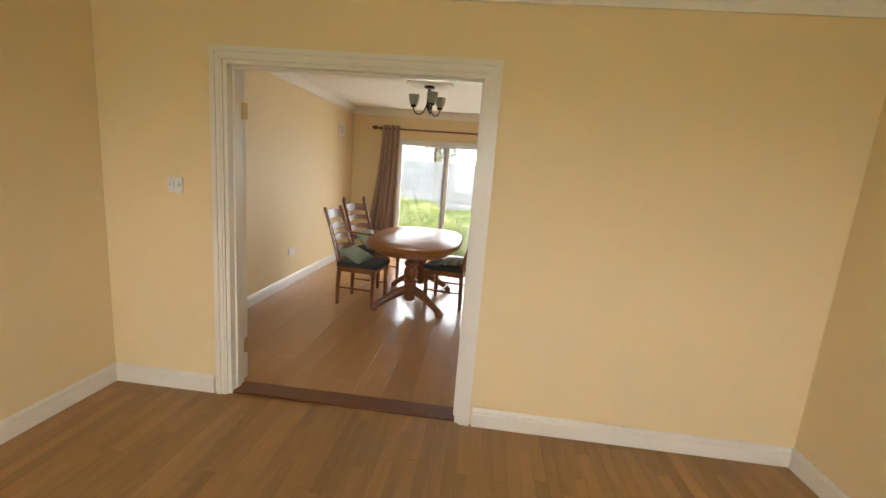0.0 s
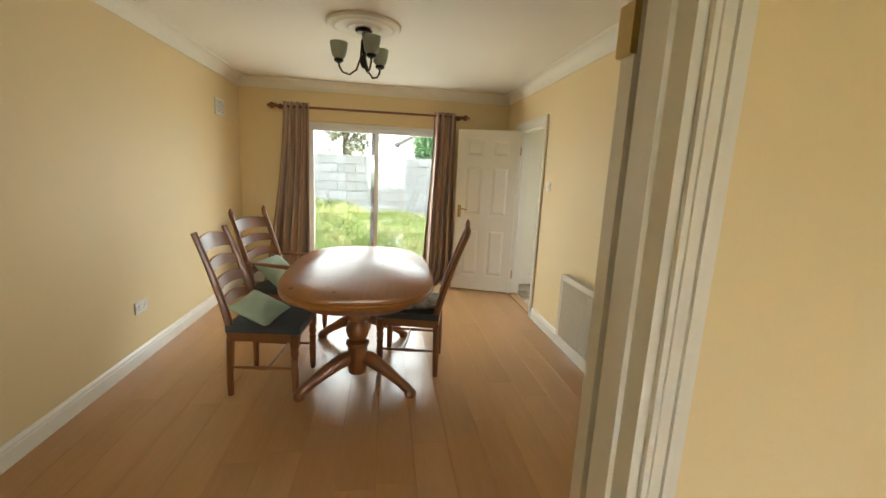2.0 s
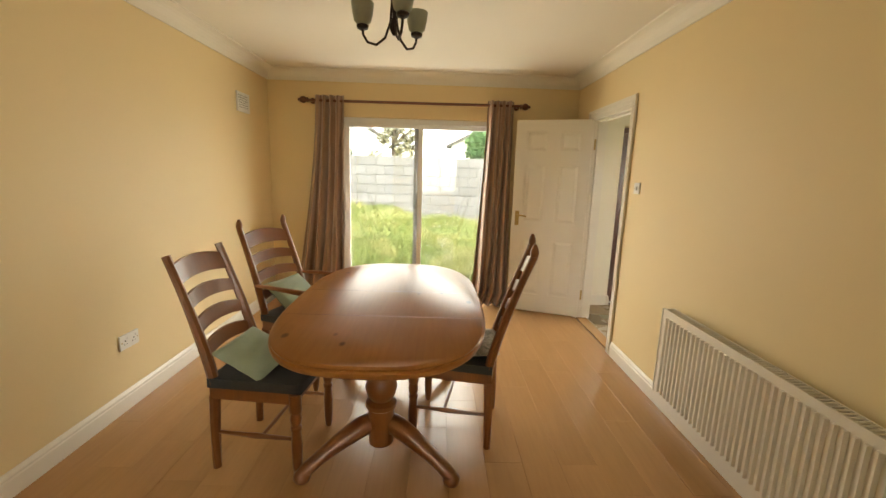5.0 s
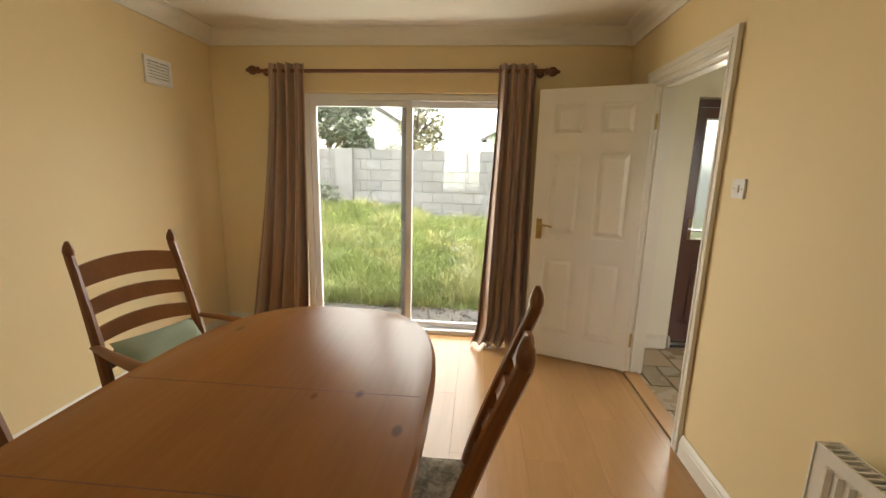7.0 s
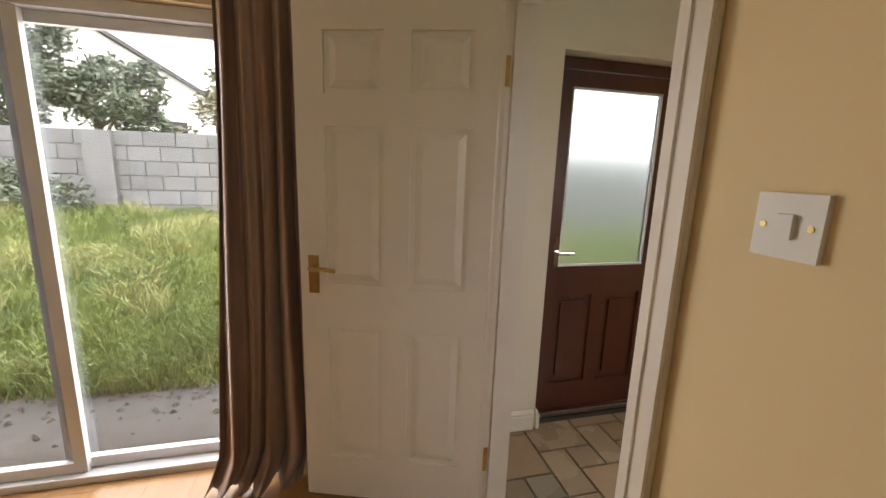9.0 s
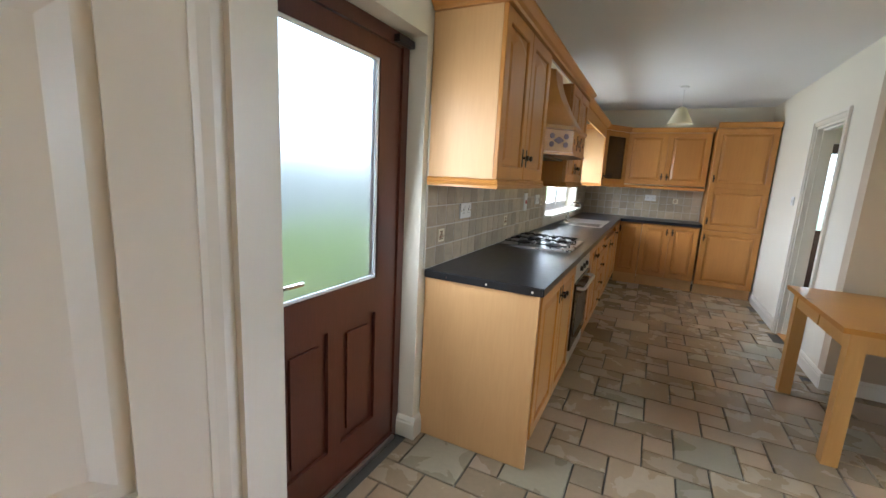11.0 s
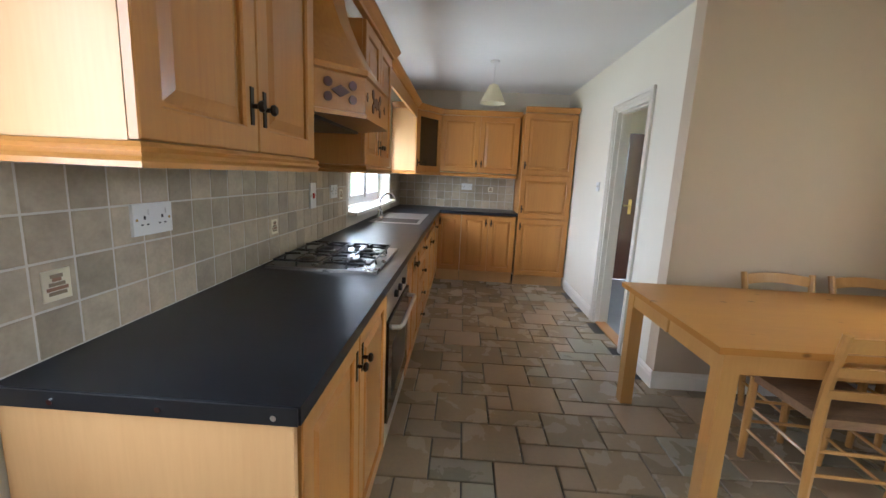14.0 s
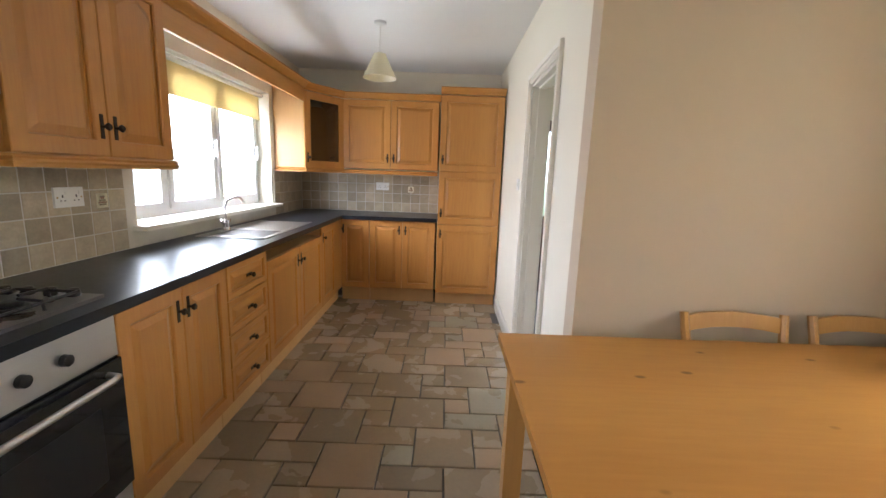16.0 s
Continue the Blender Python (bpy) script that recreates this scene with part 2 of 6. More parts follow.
CLEARPANE = glass("clear_window_glass", (0.92, 0.93, 0.94))
DIMGLASS = glass("cabinet_glass", (0.16, 0.16, 0.17), gloss=0.12)
FROST = frosted("obscured_glass", (0.27, 0.295, 0.29))
INK = mat("grey_ink", (0.3, 0.3, 0.3), 0.6, bump=0)
RED = mat("red_switch", (0.5, 0.03, 0.02), 0.4, bump=0)


def translucent(m, amount):
    """Lets part of the light through a thin shade or cloth."""
    n, l = m.node_tree.nodes, m.node_tree.links
    p, t, mix = n["Principled BSDF"], n.new("ShaderNodeBsdfTranslucent"), n.new("ShaderNodeMixShader")
    l.new(p.inputs["Base Color"].links[0].from_socket, t.inputs["Color"])
    mix.inputs[0].default_value = amount
    l.new(p.outputs[0], mix.inputs[1])
    l.new(t.outputs[0], mix.inputs[2])
    l.new(mix.outputs[0], n["Material Output"].inputs[0])


for shade_material in (SHADE, LAMPGLASS, BLIND):
    translucent(shade_material, 0.45)


def curtain_cloth():
    """Satin curtain cloth: woven stripes of bronze, taupe and rose running down the drop."""
    m = mat("striped_satin_curtain", (0.3, 0.2, 0.14), 0.42, vary=0.1, scale=5, fine=260, bump=0.12)
    n, l = m.node_tree.nodes, m.node_tree.links
    p = n["Principled BSDF"]
    uv, sep, wav = n.new("ShaderNodeUVMap"), n.new("ShaderNodeSeparateXYZ"), n.new("ShaderNodeMath")
    ramp, mix = n.new("ShaderNodeValToRGB"), n.new("ShaderNodeMixRGB")
    l.new(uv.outputs[0], sep.inputs[0])
    wav.operation = "FRACT"
    l.new(sep.outputs[0], wav.inputs[0])
    ramp.color_ramp.interpolation = "EASE"
    e = ramp.color_ramp.elements
    e[0].position, e[0].color = 0.0, (0.25, 0.145, 0.09, 1)
    e[1].position, e[1].color = 0.28, (0.4, 0.26, 0.175, 1)
    for pos, c in ((0.5, (0.47, 0.34, 0.27, 1)), (0.62, (0.24, 0.13, 0.09, 1)), (0.8, (0.42, 0.28, 0.22, 1)), (1.0, (0.25, 0.145, 0.09, 1))):
        k = e.new(pos)
        k.color = c
    l.new(wav.outputs[0], ramp.inputs[0])
    mix.inputs[0].default_value = 0.25
    l.new(ramp.outputs[0], mix.inputs[1])
    l.new(p.inputs["Base Color"].links[0].from_socket, mix.inputs[2])
    l.new(mix.outputs[0], p.inputs["Base Color"])
    p.inputs["Sheen Weight"].default_value = 0.3
    return m


CURTAIN = curtain_cloth()


# ---------- mesh helpers ----------
def box(bm, x0, y0, z0, x1, y1, z1):
    vs = [bm.verts.new(c) for c in ((x0, y0, z0), (x1, y0, z0), (x1, y1, z0), (x0, y1, z0), (x0, y0, z1), (x1, y0, z1), (x1, y1, z1), (x0, y1, z1))]
    for f in ((3, 2, 1, 0), (4, 5, 6, 7), (0, 1, 5, 4), (1, 2, 6, 5), (2, 3, 7, 6), (3, 0, 4, 7)):
        bm.faces.new([vs[i] for i in f])
    return vs


def boxes(*rows):
    bm = bmesh.new()
    for r in rows:
        box(bm, *r)
    return bm


def prism(bm, outline, a, b, axis=2):
    """A 2D outline (counter-clockwise) pushed from a to b along an axis."""
    def put(u, v, w):
        return {0: (w, u, v), 1: (u, w, v), 2: (u, v, w)}[axis]
    lo = [bm.verts.new(put(u, v, a)) for u, v in outline]
    hi = [bm.verts.new(put(u, v, b)) for u, v in outline]
    k = len(lo)
    bm.faces.new(lo[::-1])
    bm.faces.new(hi)
    for i in range(k):
        bm.faces.new((lo[i], lo[(i + 1) % k], hi[(i + 1) % k], hi[i]))


def lathe(bm, rings, x=0, y=0, segs=18, m=None, hollow=False):
    """A turned body from (radius, z) rings."""
    rows = []
    for r, z in rings:
        rows.append([bm.verts.new((x + r * math.cos(2 * math.pi * i / segs), y + r * math.sin(2 * math.pi * i / segs), z)) for i in range(segs)])
    for a, b in zip(rows, rows[1:]):
        for i in range(segs):
            bm.faces.new((a[i], a[(i + 1) % segs], b[(i + 1) % segs], b[i]))
    if hollow:
        for i in range(segs):
            bm.faces.new((rows[-1][i], rows[-1][(i + 1) % segs], rows[0][(i + 1) % segs], rows[0][i]))
    else:
        bm.faces.new(rows[0][::-1])
        bm.faces.new(rows[-1])
    if m is not None:
        bmesh.ops.transform(bm, matrix=m, verts=[v for row in rows for v in row])


def tube(bm, pts, r, segs=8, flat=1.0, radii=None):
    """A round or flattened bar along a line of points."""
    pts = [Vector(p) for p in pts]
    rows = []
    for i, p in enumerate(pts):
        d = (pts[min(i + 1, len(pts) - 1)] - pts[max(i - 1, 0)]).normalized()
        side = d.cross(Vector((0, 0, 1)))
        if side.length < 1e-3:
            side = Vector((1, 0, 0))
        side.normalize()
        up = side.cross(d).normalized()
        q = radii[i] if radii else r
        rows.append([bm.verts.new(p + side * q * math.cos(2 * math.pi * k / segs) + up * q * flat * math.sin(2 * math.pi * k / segs)) for k in range(segs)])
    for a, b in zip(rows, rows[1:]):
        for k in range(segs):
            bm.faces.new((a[k], a[(k + 1) % segs], b[(k + 1) % segs], b[k]))
    bm.faces.new(rows[0][::-1])
    bm.faces.new(rows[-1])


def soften(bm, width, segments=2, angle=40):
    edges = [e for e in bm.edges if len(e.link_faces) == 2 and e.calc_face_angle(0) > radians(angle)]
    bmesh.ops.bevel(bm, geom=edges, offset=width, segments=segments, profile=0.5, affect="EDGES", clamp_overlap=True)
    return bm


def part(name, bm, material, parent=None, label="", smooth=False, bevel=0.0):
    if bevel:
        soften(bm, bevel)
    bmesh.ops.recalc_face_normals(bm, faces=bm.faces)
    me = bpy.data.meshes.new(name)
    bm.to_mesh(me)
    bm.free()
    me.materials.append(material)
    if smooth:
        me.shade_smooth()
        me.set_sharp_from_angle(angle=radians(38))
    ob = new(name, me)
    ob.parent = parent
    if label:
        ob["label"] = label
    return ob


def thing(name, label, category, group="", m=None, kind=""):
    ob = tagged(new(name), label, category, group, kind)
    if m is not None:
        ob.matrix_basis = m
    return ob


def structure(name, bm, material, label, category, bevel=0.0, smooth=False):
    return tagged(part(name, bm, material, None, "", smooth, bevel), label, category, kind="structure")


# ---------- structure ----------
CZ = 2.45                       # ceiling height
XL, XR = -2.52, 0.76            # dining room
YN = 7.08                       # inner face of the outer wall
KX0, KX1 = 0.89, 7.25           # kitchen
YH = 4.855                      # wall between the galley and the hall
XC = 4.16                       # wall behind the kitchen table
YS = 3.30                       # back of the table nook

# outer wall with the patio doors, the back door and the kitchen window
structure("wall_dining_north", boxes((XL - 0.15, YN, 0, -1.78, YN + 0.16, CZ), (-0.08, YN, 0, 0.825, YN + 0.16, CZ), (-1.78, YN, 2.0, -0.08, YN + 0.16, CZ)),
          CREAM, "cream painted wall round the patio doors", "wall")
structure("wall_kitchen_north", boxes((0.825, YN, 0, 1.27, YN + 0.3, CZ), (2.15, YN, 0, 4.68, YN + 0.3, CZ), (1.27, YN, 1.99, 2.15, YN + 0.3, CZ),
          (4.68, YN, 0, 6.43, YN + 0.3, 1.0), (4.68, YN, 2.03, 6.43, YN + 0.3, CZ), (6.43, YN, 0, 7.4, YN + 0.3, CZ)), KCREAM, "pale cream wall behind the kitchen units", "wall")
structure("wall_west", boxes((XL - 0.15, -2.6, 0, XL, YN, CZ)), CREAM, "cream painted long side wall", "wall")
structure("wall_partition", boxes((-2.52, 2.42, 0, -1.76, 2.56, CZ), (-0.285, 2.42, 0, 1.6, 2.56, CZ), (-1.76, 2.42, 2.005, -0.285, 2.56, CZ)), CREAM,
          "cream painted wall with a wide doorway between living and dining room", "wall")
structure("wall_dining_east", boxes((XR, 2.56, 0, 0.825, 5.785, CZ), (XR, 6.625, 0, 0.825, YN, CZ), (XR, 5.785, 2.0, 0.825, 6.625, CZ)), CREAM, "cream dining room wall with a doorway", "wall")
structure("wall_kitchen_west", boxes((0.825, YS, 0, KX0, 5.785, CZ), (0.825, 6.625, 0, KX0, YN, CZ), (0.825, 5.785, 2.0, KX0, 6.625, CZ)), KCREAM, "pale cream kitchen side of the dining room wall", "wall")
structure("wall_living_east", boxes((1.6, -2.6, 0, 1.75, 2.56, CZ)), CREAM, "cream living room side wall", "wall")
structure("wall_living_south", boxes((XL, -2.6, 0, -1.5, -2.45, CZ), (0.9, -2.6, 0, 1.6, -2.45, CZ), (-1.5, -2.6, 0, 0.9, -2.45, 0.75), (-1.5, -2.6, 2.1, 0.9, -2.45, CZ)), CREAM,
          "cream living room wall with the front window", "wall")
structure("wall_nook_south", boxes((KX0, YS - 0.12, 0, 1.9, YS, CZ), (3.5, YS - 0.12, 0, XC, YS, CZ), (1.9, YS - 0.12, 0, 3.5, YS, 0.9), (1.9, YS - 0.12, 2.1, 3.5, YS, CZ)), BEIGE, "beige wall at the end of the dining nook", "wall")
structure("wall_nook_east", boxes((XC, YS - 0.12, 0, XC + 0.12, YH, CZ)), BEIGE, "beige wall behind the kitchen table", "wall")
structure("wall_hall", boxes((XC + 0.12, YH - 0.12, 0, 4.74, YH, CZ), (5.43, YH - 0.12, 0, 7.4, YH, CZ), (4.74, YH - 0.12, 1.985, 5.43, YH, CZ)), KCREAM, "pale wall with the doorway to the hall", "wall")
structure("wall_kitchen_east", boxes((KX1, YH, 0, 7.4, YN, CZ)), KCREAM, "pale wall behind the far kitchen units", "wall")
structure("wall_hall_south", boxes((XC + 0.12, 2.6, 0, 7.4, 2.7, CZ)), KCREAM, "plain cream hall wall", "wall")
structure("wall_hall_east", boxes((7.3, 2.7, 0, 7.4, 3.72, CZ), (7.3, 4.66, 0, 7.4, YH - 0.12, CZ), (7.3, 3.72, 2.06, 7.4, 4.66, CZ)), KCREAM, "plain cream wall at the end of the hall", "wall")
structure("ceiling_living", boxes((XL - 0.15, -2.6, CZ, 1.75, 2.49, CZ + 0.12)), CEIL, "off-white painted living room ceiling", "ceiling")
structure("ceiling_dining", boxes((XL - 0.15, 2.49, CZ, 0.825, YN + 0.3, CZ + 0.12)), CEIL, "off-white painted dining room ceiling", "ceiling")
structure("ceiling_kitchen", boxes((0.825, 2.6, CZ, 7.4, YN + 0.3, CZ + 0.12)), KCEIL, "white painted kitchen ceiling", "ceiling")
structure("floor_living", boxes((XL - 0.15, -2.6, -0.1, 1.75, 2.47, -0.012)), GROUT, "screed under oak strip flooring in the living room", "floor")
structure("floor_dining", boxes((XL - 0.15, 2.47, -0.1, 0.80, YN + 0.3, -0.012)), GROUT, "screed under beech laminate in the dining room", "floor")
structure("floor_kitchen", boxes((0.80, YS - 0.12, -0.1, 7.4, YN + 0.3, -0.012)), GROUT, "dark grout bed of the kitchen's slate tiles", "floor")
structure("floor_hall", boxes((XC + 0.12, 2.7, -0.012, 7.3, YH - 0.06, 0.0)), CARPET, "pale grey hall floor", "floor")


def coving(name, x0, y0, x1, y1, nx, ny, s=0.11):
    """Curved plaster coving along a wall line; (nx, ny) points into the room."""
    bm = bmesh.new()
    prof = [(0, CZ - s), (0.012, CZ - s), (0.014, CZ - s + 0.012)] + [(0.014 + (s - 0.03) * (1 - math.cos(a)), CZ - s + 0.012 + (s - 0.026) * math.sin(a)) for a in (0.3, 0.6, 0.9, 1.2, 1.5)] + [(s, CZ - 0.012), (s, CZ), (0, CZ)]
    rows = []
    for px, py in ((x0, y0), (x1, y1)):
        rows.append([bm.verts.new((px + nx * d, py + ny * d, z)) for d, z in prof])
    k = len(prof)
    for i in range(k):
        bm.faces.new((rows[0][i], rows[0][(i + 1) % k], rows[1][(i + 1) % k], rows[1][i]))
    bm.faces.new(rows[0])
    bm.faces.new(rows[1][::-1])
    return structure(name, bm, CEIL, "plaster coving between wall and ceiling", "coving")


e = 0.002
coving("trim_dining_north", XL, YN - e, XR, YN - e, 0, -1)
coving("trim_dining_west", XL + e, 2.56, XL + e, YN, 1, 0)
coving("trim_dining_east", XR - e, 2.56, XR - e, YN, -1, 0)
coving("trim_dining_south", XL, 2.56 + e, XR, 2.56 + e, 0, 1)
coving("trim_living_north", XL, 2.42 - e, 1.6, 2.42 - e, 0, -1)
coving("trim_living_west", XL + e, -2.45, XL + e, 2.42, 1, 0)
coving("trim_living_east", 1.6 - e, -2.45, 1.6 - e, 2.42, -1, 0)


def skirting(name, x0, y0, x1, y1, nx, ny, h=0.115, label="white moulded skirting board"):
    bm = bmesh.new()
    prof = [(0, 0), (0.018, 0), (0.018, h - 0.035), (0.014, h - 0.028), (0.015, h - 0.018), (0.007, h - 0.004), (0.004, h), (0, h)]
    rows = [[bm.verts.new((px + nx * d, py + ny * d, z + 0.001)) for d, z in prof] for px, py in ((x0, y0), (x1, y1))]
    k = len(prof)
    for i in range(k):
        bm.faces.new((rows[0][i], rows[0][(i + 1) % k], rows[1][(i + 1) % k], rows[1][i]))
    bm.faces.new(rows[0])
    bm.faces.new(rows[1][::-1])
    return structure(name, bm, WHITE, label, "skirting")


skirting("baseboard_dining_west", XL + e, 2.58, XL + e, YN, 1, 0)
skirting("baseboard_dining_east", XR - e, 2.58, XR - e, 5.71, -1, 0)
skirting("baseboard_dining_north_1", XL + 0.02, YN - e, -1.78, YN - e, 0, -1)
skirting("baseboard_dining_north_2", -0.08, YN - e, XR - 0.02, YN - e, 0, -1)
skirting("baseboard_living_north_1", XL + 0.02, 2.42 - e, -1.838, 2.42 - e, 0, -1)
skirting("baseboard_living_north_2", -0.21, 2.42 - e, 1.58, 2.42 - e, 0, -1)
skirting("baseboard_living_west", XL + e, -2.45, XL + e, 2.42, 1, 0)
skirting("baseboard_living_east", 1.6 - e, -2.45, 1.6 - e, 2.42, -1, 0)
skirting("baseboard_nook_east", XC - e, YS, XC - e, YH + 0.018, -1, 0)
skirting("baseboard_hall_1", XC, YH + e, 4.66, YH + e, 0, 1)
skirting("baseboard_hall_2", 5.51, YH + e, 6.6, YH + e, 0, 1)
skirting("baseboard_nook_south", KX0, YS + e, XC, YS + e, 0, 1)
skirting("baseboard_kitchen_north_1", KX0, YN - e, 1.255, YN - e, 0, -1)
skirting("baseboard_kitchen_north_2", 2.15, YN - e, 2.215, YN - e, 0, -1)
skirting("baseboard_reveal_1", 1.27 + e, YN - 0.02, 1.27 + e, YN + 0.13, 1, 0)
skirting("baseboard_reveal_2", 2.15 - e, YN - 0.02, 2.15 - e, YN + 0.13, -1, 0)
skirting("baseboard_kitchen_west", KX0 + e, YS, KX0 + e, 5.705, 1, 0)


def door_frame(name, axis, face_a, face_b, lo, hi, top, label, w=0.075, sides=(1, 1)):
    """A lined doorway: jambs, head, stops and moulded architraves on both faces."""
    root = thing(name, label, "door frame", kind="structure")
    t = 0.028

    def bx(u0, v0, z0, u1, v1, z1):
        return (v0, u0, z0, v1, u1, z1) if axis == "x" else (u0, v0, z0, u1, v1, z1)
    for n, r in (("jamb", bx(lo, face_a, 0, lo + t, face_b, top)), ("jamb", bx(hi - t, face_a, 0, hi, face_b, top)), ("head", bx(lo + t, face_a, top - t, hi - t, face_b, top))):
        part(n, boxes(r), WHITE, root, bevel=0.002)
    mid = (face_a + face_b) / 2
    part("door_stop", boxes(bx(lo + t, mid - 0.02, 0, lo + t + 0.012, mid + 0.02, top - t), bx(hi - t - 0.012, mid - 0.02, 0, hi - t, mid + 0.02, top - t),
                            bx(lo + t + 0.012, mid - 0.02, top - t - 0.012, hi - t - 0.012, mid + 0.02, top - t)), WHITE, root, bevel=0.002)
    for face, s, on in ((face_a, -1, sides[0]), (face_b, 1, sides[1])):
        if not on:
            continue
        for d0, d1, th in ((0.006, w, 0.014), (w - 0.03, w - 0.0015, 0.022), (0.018, 0.03, 0.019)):
            f0, f1 = sorted((face + s * (0.002 + th * 0.05), face + s * th))
            part("architrave", boxes(bx(lo - d1 + t / 2, f0, 0, lo - d0 + t / 2, f1, top + d1 - t / 2), bx(hi + d0 - t / 2, f0, 0, hi + d1 - t / 2, f1, top + d1 - t / 2),
                                     bx(lo - d0 + t / 2, f0, top + d0 - t / 2, hi + d0 - t / 2, f1, top + d1 - t / 2)), WHITE, root, bevel=0.004)
    return root


door_frame("door_frame_living", "y", 2.42, 2.56, -1.76, -0.285, 2.005, "white moulded frame of the wide double doorway")
door_frame("door_frame_kitchen", "x", XR, KX0, 5.785, 6.625, 2.0, "white moulded frame of the doorway to the kitchen")
door_frame("door_frame_hall", "y", YH - 0.12, YH, 4.74, 5.43, 1.985, "white frame of the doorway to the hall")
tagged(part("threshold_living", boxes((-1.73, 2.43, 0.002, -0.315, 2.56, 0.016)), DARKWOOD, bevel=0.006), "dark stained wooden threshold in the double doorway", "threshold", kind="structure")
tagged(part("threshold_kitchen", boxes((0.765, 5.815, 0.002, 0.86, 6.595, 0.012)), LAMINATE, bevel=0.004), "beech threshold strip between laminate and tiles", "threshold", kind="structure")
tagged(part("threshold_hall", boxes((4.77, YH - 0.11, 0.002, 5.4, YH - 0.01, 0.014)), MAPLEX, bevel=0.004), "pine threshold strip at the hall door", "threshold", kind="structure")


# ---------- doors and windows ----------
def lever(root, x, z, face, s, material, tip):
    """A lever handle on a back plate; s: which way it sticks out, tip: which way the lever points."""
    f0, f1 = sorted((face, face + s * 0.006))
    h = part("handle", boxes((x - 0.02, f0, z - 0.085, x + 0.02, f1, z + 0.065)), material, root, "brass lever handle on a plate", bevel=0.003)
    bm = bmesh.new()
    tube(bm, [(x, face + s * 0.004, z + 0.02), (x, face + s * 0.045, z + 0.02)], 0.009)
    tube(bm, [(x, face + s * 0.045, z + 0.02), (x + tip * 0.05, face + s * 0.048, z + 0.022), (x + tip * 0.1, face + s * 0.044, z + 0.014)], 0.008)
    part("lever", bm, material, h, smooth=True)


def six_panel_door(name, label, w, h, m, t=0.038, levers=BRASS):
    """A moulded six-panel door, hinged at its local origin, leaf along +x."""
    root = thing(name, label, "door", m=m)
    sx, mid = 0.11 * w / 0.76, 0.1 * w / 0.76
    cols = ((sx, w / 2 - mid / 2), (w / 2 + mid / 2, w - sx))
    rows_z = ((0.19, 0.78), (0.95, 1.55), (1.66, 1.87))
    xs = sorted({0, w, *[v for c in cols for v in c]})
    zs = sorted({0, h, *[v for r in rows_z for v in r]})
    bm = bmesh.new()
    for a, b in zip(xs, xs[1:]):
        for c, d in zip(zs, zs[1:]):
            panel = any(abs(a - q[0]) < 1e-6 for q in cols) and any(abs(c - q[0]) < 1e-6 for q in rows_z)
            if not panel:
                box(bm, a, -t / 2, c, b, t / 2, d)
                continue
            box(bm, a, -t / 2 + 0.011, c, b, t / 2 - 0.011, d)
            for s in (-1, 1):
                y0, y1 = s * (t / 2 - 0.011), s * (t / 2 - 0.001)
                i, o = 0.045, 0.018
                lo = [bm.verts.new((x, y0, z)) for x, z in ((a + o, c + o), (b - o, c + o), (b - o, d - o), (a + o, d - o))]
                hi = [bm.verts.new((x, y1, z)) for x, z in ((a + i, c + i), (b - i, c + i), (b - i, d - i), (a + i, d - i))]
                bm.faces.new(hi)
                for k in range(4):
                    bm.faces.new((lo[k], lo[(k + 1) % 4], hi[(k + 1) % 4], hi[k]))
    bmesh.ops.remove_doubles(bm, verts=bm.verts, dist=1e-5)
    part("leaf", bm, WHITE, root)
    for s in (-1, 1):
        lever(root, w - 0.055, 1.0, s * t / 2, s, levers, -1)
    for z in (0.24, 1.74):
        bm = bmesh.new()
        box(bm, -0.012, -0.024, z - 0.05, 0.004, 0.026, z + 0.05)
        part("hinge", bm, BRASS, root, "brass butt hinge")
    return root


# kitchen door, standing open against the curtain
six_panel_door("door_dining", "white six-panel door standing open beside the curtain", 0.752, 1.975, pose(0.79, 6.61, 0.012, 0, 0, 160.8))
# double doors of the living room: both leaves stand open inside the dining room
six_panel_door("door_double", "white panelled leaf of the double doors, folded open", 0.7, 1.965, pose(-1.752, 2.61, 0.012, 0, 0, 176), t=0.044)
six_panel_door("door_double", "white panelled leaf of the double doors, folded open", 0.7, 1.965, pose(-0.305, 2.622, 0.012, 0, 0, 2.5), t=0.044)


def patio():
    root = thing("patio_door", "white sliding patio doors with two tall clear panes", "patio door", kind="structure")
    x0, x1, y = -1.775, -0.085, 7.15
    part("outer_frame", boxes((x0, y - 0.03, 0.0, x0 + 0.045, y + 0.06, 1.995), (x1 - 0.045, y - 0.03, 0.0, x1, y + 0.06, 1.995),
                              (x0 + 0.045, y - 0.03, 1.945, x1 - 0.045, y + 0.06, 1.995), (x0 + 0.045, y - 0.05, 0.0, x1 - 0.045, y + 0.06, 0.035)), UPVC, root, bevel=0.004)
    for a, b, yy in ((x0 + 0.046, -0.885, y + 0.0), (-0.98, x1 - 0.046, y + 0.034)):
        s = part("sash", boxes((a, yy - 0.015, 0.036, a + 0.05, yy + 0.018, 1.944), (b - 0.05, yy - 0.015, 0.036, b, yy + 0.018, 1.944),
                               (a + 0.05, yy - 0.015, 0.036, b - 0.05, yy + 0.018, 0.085), (a + 0.05, yy - 0.015, 1.9, b - 0.05, yy + 0.018, 1.944)), UPVC, root, bevel=0.003)
        p = part("pane", boxes((a + 0.05, yy - 0.003, 0.085, b - 0.05, yy + 0.003, 1.9)), PANE, s, "clear glass pane")
        p.visible_shadow = False
    part("sill", boxes((x0, y + 0.062, -0.03, x1, y + 0.13, -0.002)), UPVC, root, bevel=0.004)


patio()


